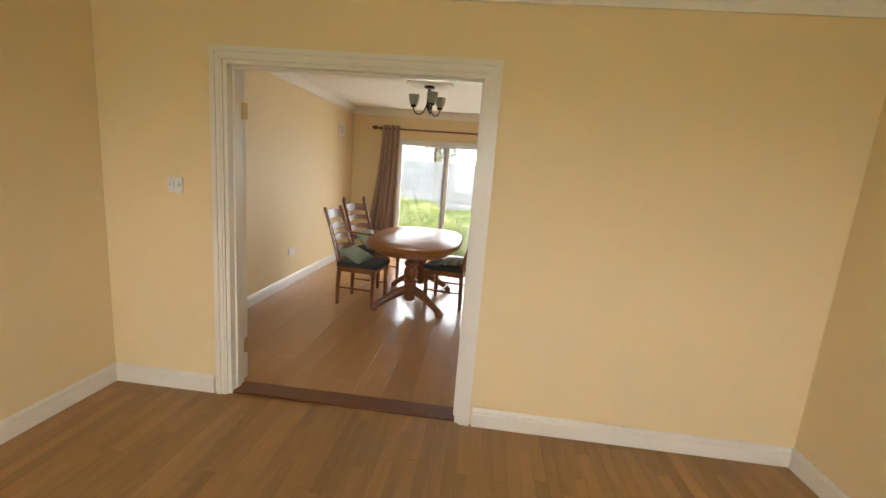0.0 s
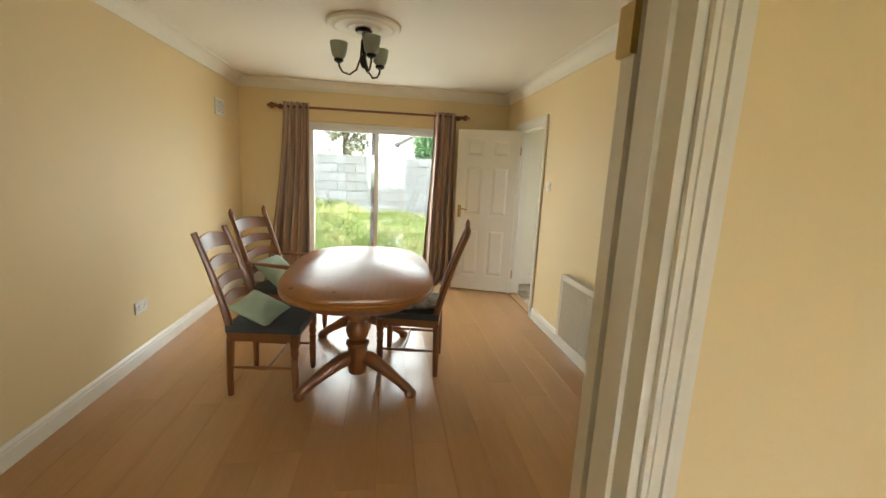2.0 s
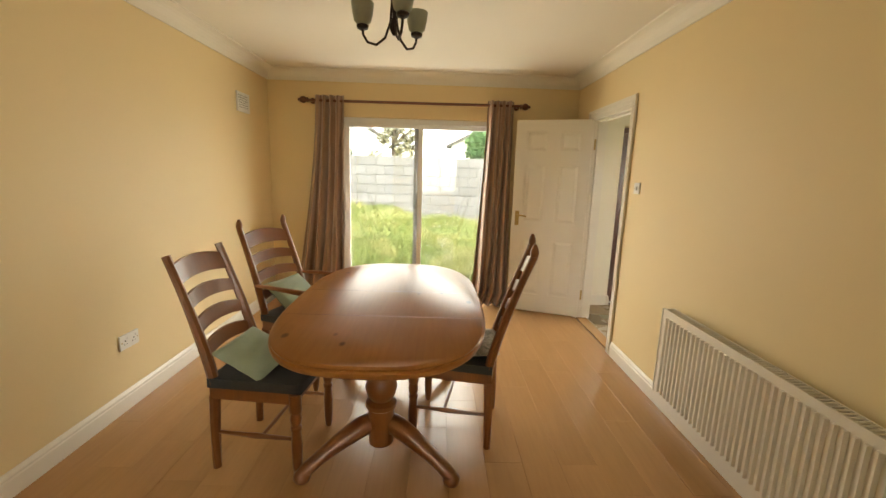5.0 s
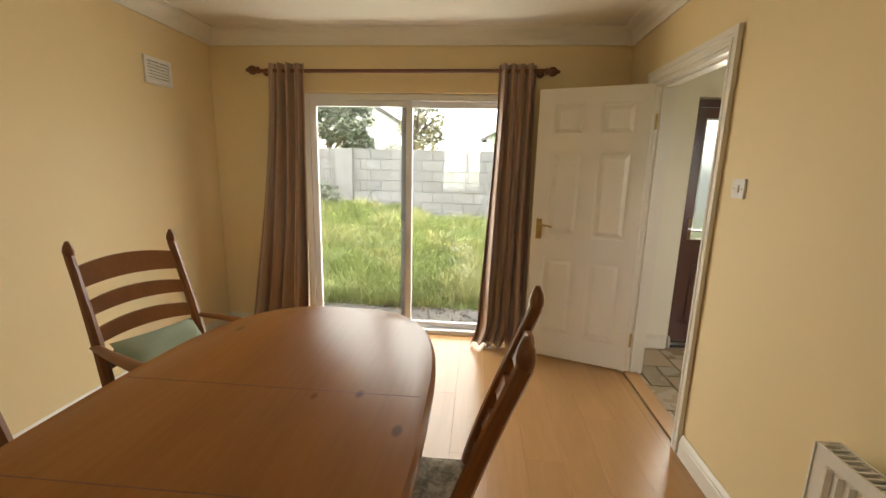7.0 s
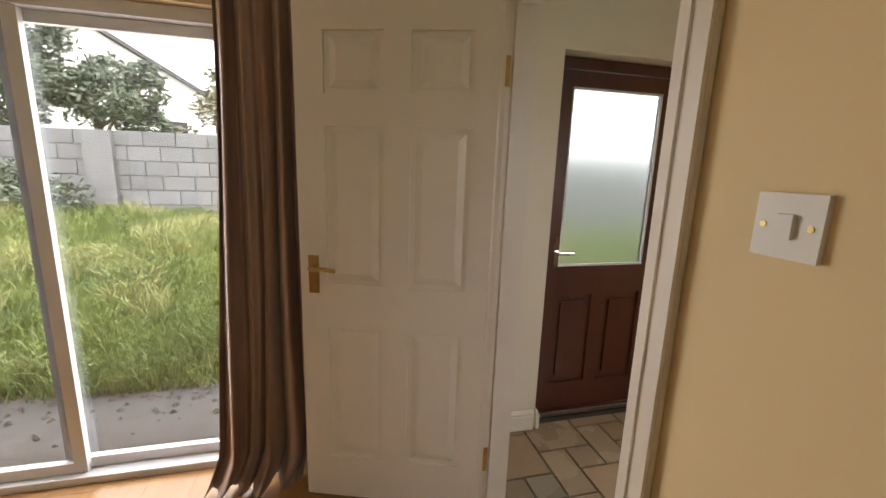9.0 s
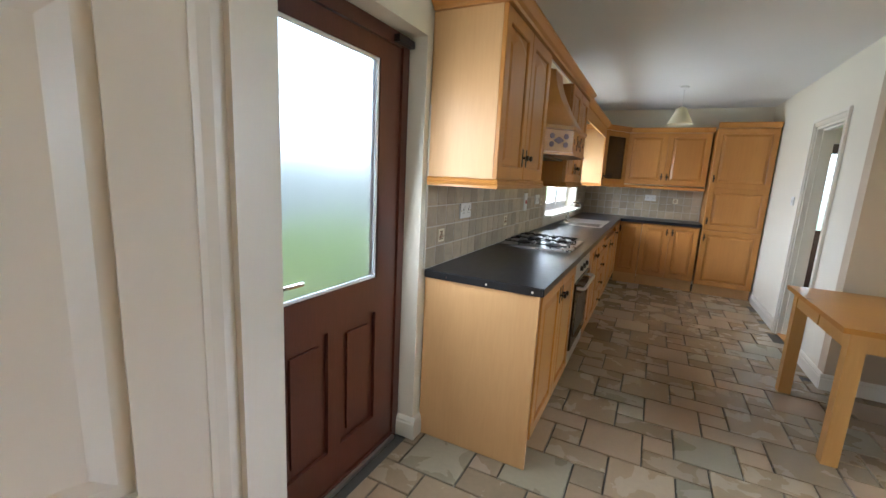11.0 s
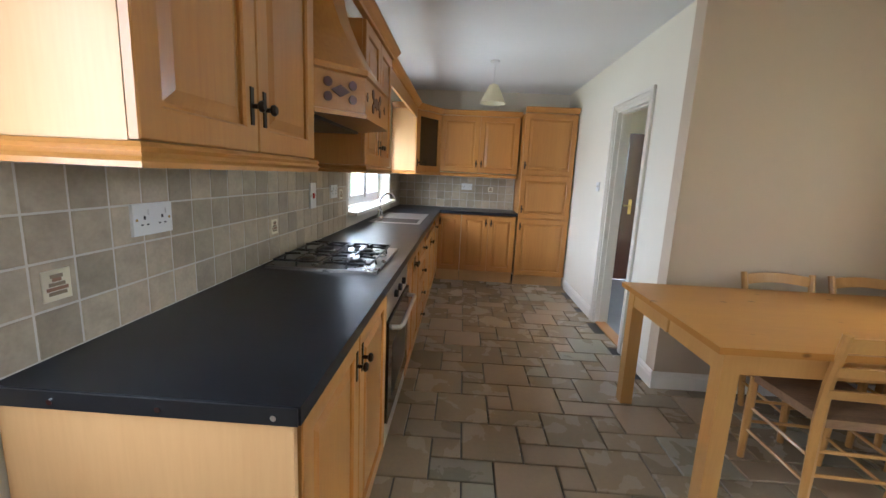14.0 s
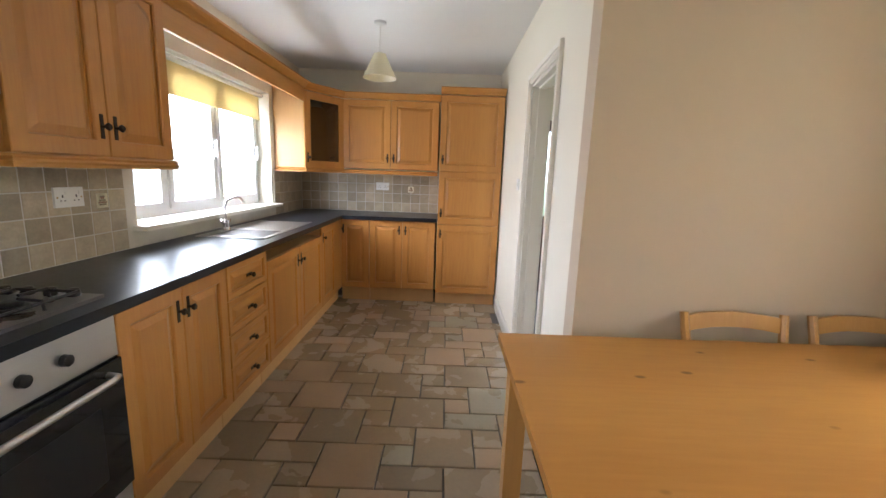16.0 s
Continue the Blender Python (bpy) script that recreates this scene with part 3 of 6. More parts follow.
def back_door():
    root = thing("door_back", "mahogany stained back door with a frosted glass panel", "door", kind="structure")
    x0, x1, y = 1.275, 2.145, 7.2
    part("frame", boxes((x0, y - 0.03, 0, x0 + 0.05, y + 0.06, 1.985), (x1 - 0.05, y - 0.03, 0, x1, y + 0.06, 1.985), (x0 + 0.05, y - 0.03, 1.93, x1 - 0.05, y + 0.06, 1.985),
                        (x0 + 0.05, y - 0.03, 0.0, x1 - 0.05, y + 0.06, 0.03)), MAHOGANY, root, bevel=0.004)
    a, b = x0 + 0.053, x1 - 0.053
    gl, gr, gb, gt = 1.39, 1.94, 0.905, 1.85
    leaf = part("leaf", boxes((a, y - 0.02, 0.034, gl, y + 0.024, 1.926), (gr, y - 0.02, 0.034, b, y + 0.024, 1.926), (gl, y - 0.02, gt, gr, y + 0.024, 1.926),
                              (gl, y - 0.02, 0.74, gr, y + 0.024, gb), (gl, y - 0.02, 0.034, gr, y + 0.024, 0.2), (1.625, y - 0.02, 0.2, 1.705, y + 0.024, 0.74)), MAHOGANY, root, bevel=0.004)
    for u, v in ((gl, 1.625), (1.705, gr)):
        bm = boxes((u, y - 0.004, 0.2, v, y + 0.008, 0.74))
        box(bm, u + 0.045, y - 0.014, 0.245, v - 0.045, y - 0.003, 0.695)
        part("panel", bm, MAHOGANY, leaf, bevel=0.006)
    part("glazing_bead", boxes((gl, y - 0.014, gb, gl + 0.012, y - 0.003, gt), (gr - 0.012, y - 0.014, gb, gr, y - 0.003, gt), (gl + 0.012, y - 0.014, gb, gr - 0.012, y - 0.003, gb + 0.012),
                               (gl + 0.012, y - 0.014, gt - 0.012, gr - 0.012, y - 0.003, gt)), UPVC, leaf)
    p = part("pane", boxes((gl, y - 0.002, gb, gr, y + 0.002, gt)), FROST, leaf, "frosted glass pane")
    p.visible_shadow = False
    h = part("handle", boxes((a + 0.03, y - 0.027, 0.9, a + 0.055, y - 0.021, 1.08)), CHROME, leaf, "steel lever handle")
    bm = bmesh.new()
    tube(bm, [(a + 0.042, y - 0.022, 0.985), (a + 0.042, y - 0.06, 0.985), (a + 0.08, y - 0.062, 0.985), (a + 0.13, y - 0.058, 0.983)], 0.008)
    part("lever", bm, CHROME, h, smooth=True)
    part("closer", boxes((x1 - 0.13, y - 0.06, 1.935, x1 - 0.005, y - 0.032, 1.965)), BLACK, root, "black door closer arm", bevel=0.003)
    part("weather_bar", boxes((x0 + 0.05, y - 0.045, 0.0, x1 - 0.05, y - 0.031, 0.02)), STEEL, root)


back_door()


def casement(name, label, x0, x1, z0, z1, y, splits, m=None):
    root = thing(name, label, "window", m=m, kind="structure")
    f = 0.05
    part("window_frame", boxes((x0, y - 0.03, z0, x0 + f, y + 0.04, z1), (x1 - f, y - 0.03, z0, x1, y + 0.04, z1), (x0 + f, y - 0.03, z0, x1 - f, y + 0.04, z0 + f), (x0 + f, y - 0.03, z1 - f, x1 - f, y + 0.04, z1)),
         UPVC, root, bevel=0.004)
    edges = [x0 + f, *splits, x1 - f]
    for i, (a, b) in enumerate(zip(edges, edges[1:])):
        a2, b2 = a + (0.022 if i else 0), b - (0.022 if i < len(edges) - 2 else 0)
        if i:
            part("mullion", boxes((a - 0.022, y - 0.03, z0 + f, a + 0.022, y + 0.04, z1 - f)), UPVC, root, bevel=0.003)
        d = 0.04
        s = part("sash", boxes((a2, y - 0.045, z0 + f, a2 + d, y + 0.01, z1 - f), (b2 - d, y - 0.045, z0 + f, b2, y + 0.01, z1 - f), (a2 + d, y - 0.045, z0 + f, b2 - d, y + 0.01, z0 + f + d),
                               (a2 + d, y - 0.045, z1 - f - d, b2 - d, y + 0.01, z1 - f)), UPVC, root, bevel=0.003)
        p = part("pane", boxes((a2 + d, y - 0.02, z0 + f + d, b2 - d, y - 0.014, z1 - f - d)), CLEARPANE, s)
        p.visible_shadow = False
        bm = boxes((b2 - 0.03, y - 0.052, (z0 + z1) / 2 - 0.12, b2 - 0.012, y - 0.045, (z0 + z1) / 2 - 0.06))
        box(bm, b2 - 0.027, y - 0.075, (z0 + z1) / 2 - 0.1, b2 - 0.015, y - 0.052, (z0 + z1) / 2 + 0.02)
        part("handle", bm, UPVC, s, bevel=0.002)
    return root


casement("window_kitchen", "white casement window over the kitchen sink", 4.685, 6.425, 1.03, 2.025, 7.24, (5.12, 5.72))
tagged(part("window_sill_kitchen", boxes((4.63, 6.99, 1.003, 6.46, 7.21, 1.028)), WHITE, bevel=0.006), "white painted window board behind the sink", "window sill", kind="structure")
casement("window_living", "white front window of the living room", -1.495, 0.895, 0.755, 2.095, -2.52, (-0.7, 0.1))
# Unseen window, added only to let light into the nook.
casement("window_nook", "unseen white casement window added to light the table nook", 1.905, 3.495, 0.905, 2.095, YS - 0.07, (2.7,))
bl = thing("roller_blind", "yellow roller blind drawn a little way down", "blind")
bm = bmesh.new()
tube(bm, [(4.72, 7.13, 2.0), (6.39, 7.13, 2.0)], 0.02, 12)
part("roller", bm, PLASTIC, bl, smooth=True)
part("fabric", boxes((4.74, 7.148, 1.8, 6.37, 7.15, 2.0)), BLIND, bl)
part("bottom_bar", boxes((4.74, 7.143, 1.785, 6.37, 7.155, 1.8)), BLIND, bl, bevel=0.003)


# ---------- dining room ----------
def curtain(name, label, x_top, x_bot, seed, side):
    """A gathered eyelet curtain whose drop spreads and trails on the floor."""
    rnd = random.Random(seed)
    cols, rows_n, z_top = 120, 46, 2.185
    folds = 4.3
    bm = bmesh.new()
    uvl = bm.loops.layers.uv.new("UVMap")
    ph = [rnd.uniform(0, 6.28) for _ in range(6)]
    grid = []
    for j in range(rows_n + 1):
        v = j / rows_n
        row = []
        for i in range(cols + 1):
            u = i / cols
            xa = x_top[0] + (x_top[1] - x_top[0]) * u
            xb = x_bot[0] + (x_bot[1] - x_bot[0]) * u
            k = v ** 1.6
            x = xa + (xb - xa) * k + 0.012 * math.sin(9 * u + 5 * v + ph[0]) * v
            amp = (0.034 + 0.03 * v) * (0.75 + 0.35 * math.sin(9 * u + ph[1] + 2 * v))
            y = 6.992 + amp * math.sin(2 * math.pi * folds * u + ph[2] + 0.7 * v * math.sin(3 * u + ph[3])) - 0.05 * v * v
            y += 0.012 * math.sin(2 * math.pi * folds * 2.3 * u + ph[4]) * v
            z = z_top * (1 - v) + 0.004
            if v > 0.93:
                q = (v - 0.93) / 0.07
                y -= 0.07 * q * (0.6 + 0.4 * math.sin(11 * u + ph[5]))
                x += side * 0.05 * q
                z = max(0.006 + 0.014 * (1 + math.sin(13 * u + ph[1])), z)
            row.append(bm.verts.new((x, y, z)))
        grid.append(row)
    for j in range(rows_n):
        for i in range(cols):
            f = bm.faces.new((grid[j][i], grid[j][i + 1], grid[j + 1][i + 1], grid[j + 1][i]))
            for lp, (a, b) in zip(f.loops, ((i, j), (i + 1, j), (i + 1, j + 1), (i, j + 1))):
                lp[uvl].uv = (a / cols * 3.4, b / rows_n)
    root = thing(name, label, "curtain", "patio curtains")
    cloth = part("cloth", bm, CURTAIN, root, smooth=True)
    mod = cloth.modifiers.new("thick", "SOLIDIFY")
    mod.thickness = 0.003
    return root


curtain("curtain", "bronze and taupe striped satin curtain gathered beside the patio doors", (-2.0, -1.7), (-2.25, -1.71), 3, -0.2)
curtain("curtain", "bronze and taupe striped satin curtain bunched against the open door", (-0.215, 0.06), (-0.31, 0.075), 8, -0.9)

rod = thing("curtain_rod", "dark wooden curtain pole with turned ball finials", "curtain pole")
bm = bmesh.new()
tube(bm, [(-2.07, 7.0, 2.135), (0.12, 7.0, 2.145)], 0.014, 14)
part("pole", bm, DARKWOOD, rod, smooth=True)
for x, s in ((-2.07, -1), (0.12, 1)):
    bm = bmesh.new()
    lathe(bm, [(0.014, 0), (0.026, 0.004), (0.026, 0.014), (0.014, 0.02), (0.03, 0.035), (0.036, 0.055), (0.028, 0.078), (0.012, 0.09), (0.016, 0.098), (0.008, 0.108)], segs=16,
          m=pose(x, 7.0, 2.14, 0, 90 * s, 0))
    part("finial", bm, DARKWOOD, rod, smooth=True)
    bm = bmesh.new()
    tube(bm, [(x - s * 0.025, 7.08, 2.14), (x - s * 0.025, 7.0, 2.14)], 0.012)
    lathe(bm, [(0.03, 0), (0.03, 0.012), (0.02, 0.018)], segs=14, m=pose(x - s * 0.025, 7.079, 2.14, 90, 0, 0))
    part("bracket", bm, DARKWOOD, rod, smooth=True)


def oval(cx, cy, hx, hy, k=2.9, n=56):
    out = []
    for i in range(n):
        a = 2 * math.pi * i / n
        c, s = math.cos(a), math.sin(a)
        out.append((cx + hx * math.copysign(abs(c) ** (2 / k), c), cy + hy * math.copysign(abs(s) ** (2 / k), s)))
    return out


def dining_table():
    root = thing("dining_table", "oval varnished pine dining table on twin turned pedestals", "table", m=pose(-0.955, 4.75, 0))
    top = bmesh.new()
    rings = ((0.045, 0.7), (0.005, 0.706), (0.0, 0.715), (0.0, 0.728), (0.006, 0.734), (0.004, 0.742), (0.014, 0.75))
    rows = [[top.verts.new((x, y, z)) for x, y in oval(0, 0, 0.505 - d, 0.86 - d)] for d, z in rings]
    k = len(rows[0])
    for a, b in zip(rows, rows[1:]):
        for i in range(k):
            top.faces.new((a[i], a[(i + 1) % k], b[(i + 1) % k], b[i]))
    top.faces.new(rows[0][::-1])
    top.faces.new(rows[-1])
    tp = part("tabletop", top, PINE, root, smooth=True)
    for y in (0.1, -0.32):
        part("leaf_joint", boxes((-0.47, y - 0.0015, 0.7495, 0.47, y + 0.0015, 0.7504)), DARKWOOD, tp, "dark joint between table leaves")
    bm = bmesh.new()
    prism(bm, oval(0, 0, 0.4, 0.72), 0.63, 0.7)
    part("apron", bm, PINELEG, root, smooth=True)
    for cy in (-0.36, 0.38):
        bm = bmesh.new()
        lathe(bm, [(0.04, 0.1), (0.06, 0.115), (0.064, 0.2), (0.064, 0.3), (0.075, 0.31), (0.075, 0.33), (0.05, 0.345), (0.068, 0.37), (0.078, 0.41), (0.068, 0.455), (0.05, 0.48), (0.074, 0.49), (0.078, 0.51),
                   (0.074, 0.53), (0.052, 0.54), (0.058, 0.56), (0.072, 0.58), (0.072, 0.595), (0.055, 0.61), (0.09, 0.635)], 0, cy, 24)
        part("pedestal", bm, PINELEG, root, smooth=True)
        for sx in (-1, 1):
            bm = bmesh.new()
            pts = []
            for i in range(11):
                u = i / 10
                pts.append((sx * (0.04 + 0.31 * u), cy + (-0.14 if cy < 0 else 0.12) * u, 0.035 + 0.185 * (1 - u ** 1.35)))
            tube(bm, pts, 0.04, 10, radii=[0.048, 0.05, 0.05, 0.048, 0.045, 0.042, 0.038, 0.035, 0.033, 0.034, 0.03])
            lathe(bm, [(0.034, 0), (0.04, 0.012), (0.038, 0.035), (0.02, 0.055)], pts[-1][0], pts[-1][1], 14)
            part("leg", bm, PINELEG, root, smooth=True)
    return root


dining_table()


def ladder_chair(name, label, m, arms=False, finials=False, height=1.01):
    """A ladder-back chair facing +x, its seat centre over the local origin."""
    root = thing(name, label, "chair", "chairs round the dining table", m=m)
    w = 0.2 if not arms else 0.225
    back = []
    for s in (-1, 1):
        bm = bmesh.new()
        pts = []
        for i in range(15):
            z = height * i / 14
            v = z / height
            x = -0.195 - 0.012 * math.cos(min(1, v / 0.42) * math.pi / 2) - 0.19 * max(0, (v - 0.42) / 0.58) ** 1.25
            pts.append((x, s * (w - 0.005 - 0.01 * v), z))
        back = [(p[0], p[2]) for p in pts]
        tube(bm, pts, 0.022, 8, radii=[0.019 + 0.006 * math.sin(math.pi * min(1, i / 12)) for i in range(15)])
        if finials:
            lathe(bm, [(0.014, 0), (0.019, 0.012), (0.021, 0.028), (0.017, 0.048), (0.007, 0.07)], pts[-1][0], pts[-1][1], 12, None)
            for v in list(bm.verts)[-60:]:
                v.co.z += height - 0.008
        part("back_post", bm, PINELEG, root, smooth=True)
        bm = bmesh.new()
        lathe(bm, [(0.013, 0), (0.018, 0.015), (0.022, 0.06), (0.025, 0.16), (0.021, 0.235), (0.026, 0.245), (0.026, 0.255), (0.019, 0.262), (0.025, 0.28), (0.027, 0.3), (0.022, 0.325), (0.028, 0.335), (0.028, 0.42)], 0.2, s * w, 14)
        part("leg", bm, PINELEG, root, smooth=True)
        bm = bmesh.new()
        tube(bm, [(-0.21, s * (w - 0.005), 0.19), (-0.05, s * w, 0.19), (0.0, s * w, 0.19), (0.05, s * w, 0.19), (0.2, s * w, 0.19)], 0.01, 8, radii=[0.008, 0.011, 0.014, 0.011, 0.008])
        part("stretcher", bm, PINELEG, root, smooth=True)
        part("seat_rail", boxes((-0.2, s * w - 0.012, 0.37, 0.19, s * w + 0.012, 0.43)), PINELEG, root, bevel=0.004)
    bm = bmesh.new()
    tube(bm, [(0.03, -w, 0.19), (0.03, 0, 0.19), (0.03, w, 0.19)], 0.009, 8)
    part("stretcher", bm, PINELEG, root, smooth=True)
    part("seat_rail", boxes((0.18, -w, 0.37, 0.205, w, 0.43)), PINELEG, root, bevel=0.004)
    part("seat_rail", boxes((-0.215, -w, 0.37, -0.19, w, 0.43)), PINELEG, root, bevel=0.004)
    bm = bmesh.new()
    box(bm, -0.215, -w - 0.015, 0.425, 0.235, w + 0.015, 0.47)
    part("seat", bm, SLATE, root, "dark grey upholstered seat pad", bevel=0.016)

    def back_x(z):
        for (x0, z0), (x1, z1) in zip(back, back[1:]):
            if z0 <= z <= z1:
                return x0 + (x1 - x0) * (z - z0) / (z1 - z0)
        return back[-1][0]
    for z in (0.55, 0.665, 0.78, 0.895):
        bm = bmesh.new()
        hgt = 0.058 if z < 0.8 else 0.085
        k = 12
        rows = []
        for i in range(k + 1):
            u = -1 + 2 * i / k
            yy = u * (w - 0.012)
            bow = -0.028 * (1 - u * u)
            lift = 0.028 * (1 - u * u)
            x0 = back_x(z) + bow
            x1 = back_x(min(height, z + hgt)) + bow
            rows.append([bm.verts.new(c) for c in ((x0 + 0.007, yy, z + lift * 0.7), (x0 - 0.007, yy, z + lift * 0.7), (x1 - 0.007, yy, z + hgt + lift), (x1 + 0.007, yy, z + hgt + lift))])
        for a, b in zip(rows, rows[1:]):
            for q in range(4):
                bm.faces.new((a[q], a[(q + 1) % 4], b[(q + 1) % 4], b[q]))
        bm.faces.new(rows[0])
        bm.faces.new(rows[-1][::-1])
        part("back_slat", bm, PINELEG, root, smooth=True)
    if arms:
        for s in (-1, 1):
            bm = bmesh.new()
            tube(bm, [(back_x(0.66), s * w, 0.66), (-0.1, s * (w + 0.02), 0.665), (0.08, s * (w + 0.03), 0.665), (0.2, s * (w + 0.02), 0.66), (0.235, s * (w + 0.015), 0.65)], 0.028, 10, flat=0.5,
                 radii=[0.02, 0.024, 0.03, 0.034, 0.02])
            part("armrest", bm, PINELEG, root, smooth=True)
            bm = bmesh.new()
            lathe(bm, [(0.018, 0.42), (0.024, 0.46), (0.016, 0.5), (0.024, 0.55), (0.02, 0.6), (0.016, 0.66)], 0.17, s * (w + 0.01), 12)
            part("arm_post", bm, PINELEG, root, smooth=True)
    return root


def cushion(name, label, material, m, w=0.36, h=0.36, t=0.09):
    bm = bmesh.new()
    n = 14
    top, bot = [], []
    rnd = random.Random(len(label))
    for j in range(n + 1):
        ra, rb = [], []
        for i in range(n + 1):
            u, v = -1 + 2 * i / n, -1 + 2 * j / n
            th = t / 2 * max(0.0, (1 - u ** 4)) ** 0.5 * max(0.0, (1 - v ** 4)) ** 0.5
            x, y = u * w / 2 * (1 - 0.05 * (1 - v * v)), v * h / 2 * (1 - 0.05 * (1 - u * u))
            wr = 0.006 * math.sin(8 * u + 3 * v) * (1 - u * u) * (1 - v * v)
            edge = i in (0, n) or j in (0, n)
            a = bm.verts.new((x, y, th + wr))
            ra.append(a)
            rb.append(a if edge else bm.verts.new((x, y, -th + wr)))
        top.append(ra)
        bot.append(rb)
    for j in range(n):
        for i in range(n):
            bm.faces.new((top[j][i], top[j][i + 1], top[j + 1][i + 1], top[j + 1][i]))
            bm.faces.new((bot[j][i], bot[j + 1][i], bot[j + 1][i + 1], bot[j][i + 1]))
    ob = tagged(part(name, bm, material, smooth=True), label, "cushion")
    ob.matrix_basis = m
    return ob


ladder_chair("dining_chair", "varnished pine ladder-back chair with dark seat pad and green cushion", pose(-1.512, 4.5, 0, 0, 0, -6), height=1.03)
ladder_chair("dining_armchair", "varnished pine ladder-back armchair with green cushion", pose(-1.585, 5.33, 0, 0, 0, -20), arms=True, finials=True, height=1.03)
ladder_chair("dining_chair", "varnished pine ladder-back chair with patterned cushion facing the table", pose(-0.575, 4.74, 0, 0, 0, 169), finials=True, height=1.05)
cushion("cushion", "sage green cushion lying tilted on a dining chair", SAGE, pose(-1.585, 4.46, 0.535, 8, 22, -14), 0.28, 0.29, 0.075)
cushion("cushion", "sage green cushion propped on the armchair back", SAGE, pose(-1.7, 5.37, 0.565, 0, 40, -20), 0.3, 0.36, 0.08)
cushion("cushion", "patterned pale cushion flat on a dining chair", FLORAL, pose(-0.505, 4.74, 0.5, 0, -4, -6), 0.33, 0.36, 0.06)


def chandelier():
    root = thing("ceiling_light", "dark iron three-arm ceiling light with frosted glass shades", "ceiling light", m=pose(-0.97, 4.95, 0))
    bm = bmesh.new()
    lathe(bm, [(0.05, CZ - 0.028), (0.062, CZ - 0.04), (0.05, CZ - 0.055), (0.012, CZ - 0.062), (0.009, CZ - 0.2), (0.02, CZ - 0.22), (0.026, CZ - 0.25), (0.016, CZ - 0.275), (0.006, CZ - 0.29)][::-1], segs=16)
    part("stem", bm, IRON, root, smooth=True)
    for k in range(3):
        a = radians(170 + 120 * k)
        c, s = math.cos(a), math.sin(a)
        bm = bmesh.new()
        tube(bm, [(c * r, s * r, z) for r, z in ((0.012, CZ - 0.1), (0.02, CZ - 0.22), (0.05, CZ - 0.3), (0.1, CZ - 0.335), (0.15, CZ - 0.32), (0.175, CZ - 0.28), (0.178, CZ - 0.245))], 0.007, 8)
        arm = part("arm", bm, IRON, root, smooth=True)
        bm = bmesh.new()
        lathe(bm, [(0.012, CZ - 0.26), (0.03, CZ - 0.25), (0.034, CZ - 0.235), (0.02, CZ - 0.225)], c * 0.178, s * 0.178, 14)
        part("cup", bm, IRON, arm, smooth=True)
        bm = bmesh.new()
        lathe(bm, [(0.03, CZ - 0.23), (0.046, CZ - 0.215), (0.056, CZ - 0.17), (0.062, CZ - 0.12), (0.056, CZ - 0.122), (0.05, CZ - 0.17), (0.026, CZ - 0.222)], c * 0.178, s * 0.178, 18, hollow=True)
        part("shade", bm, LAMPGLASS, arm, "frosted glass lamp shade", smooth=True)
    rose = tagged(new("ceiling_rose"), "moulded plaster ceiling rose round the light", "ceiling rose", kind="structure")
    bm = bmesh.new()
    lathe(bm, [(0.26, CZ - 0.001), (0.262, CZ - 0.012), (0.25, CZ - 0.022), (0.225, CZ - 0.018), (0.2, CZ - 0.03), (0.17, CZ - 0.022), (0.13, CZ - 0.02), (0.11, CZ - 0.032), (0.08, CZ - 0.028), (0.02, CZ - 0.03)][::-1], -0.97, 4.95, 40)
    part("moulding", bm, CEIL, rose, smooth=True)


chandelier()


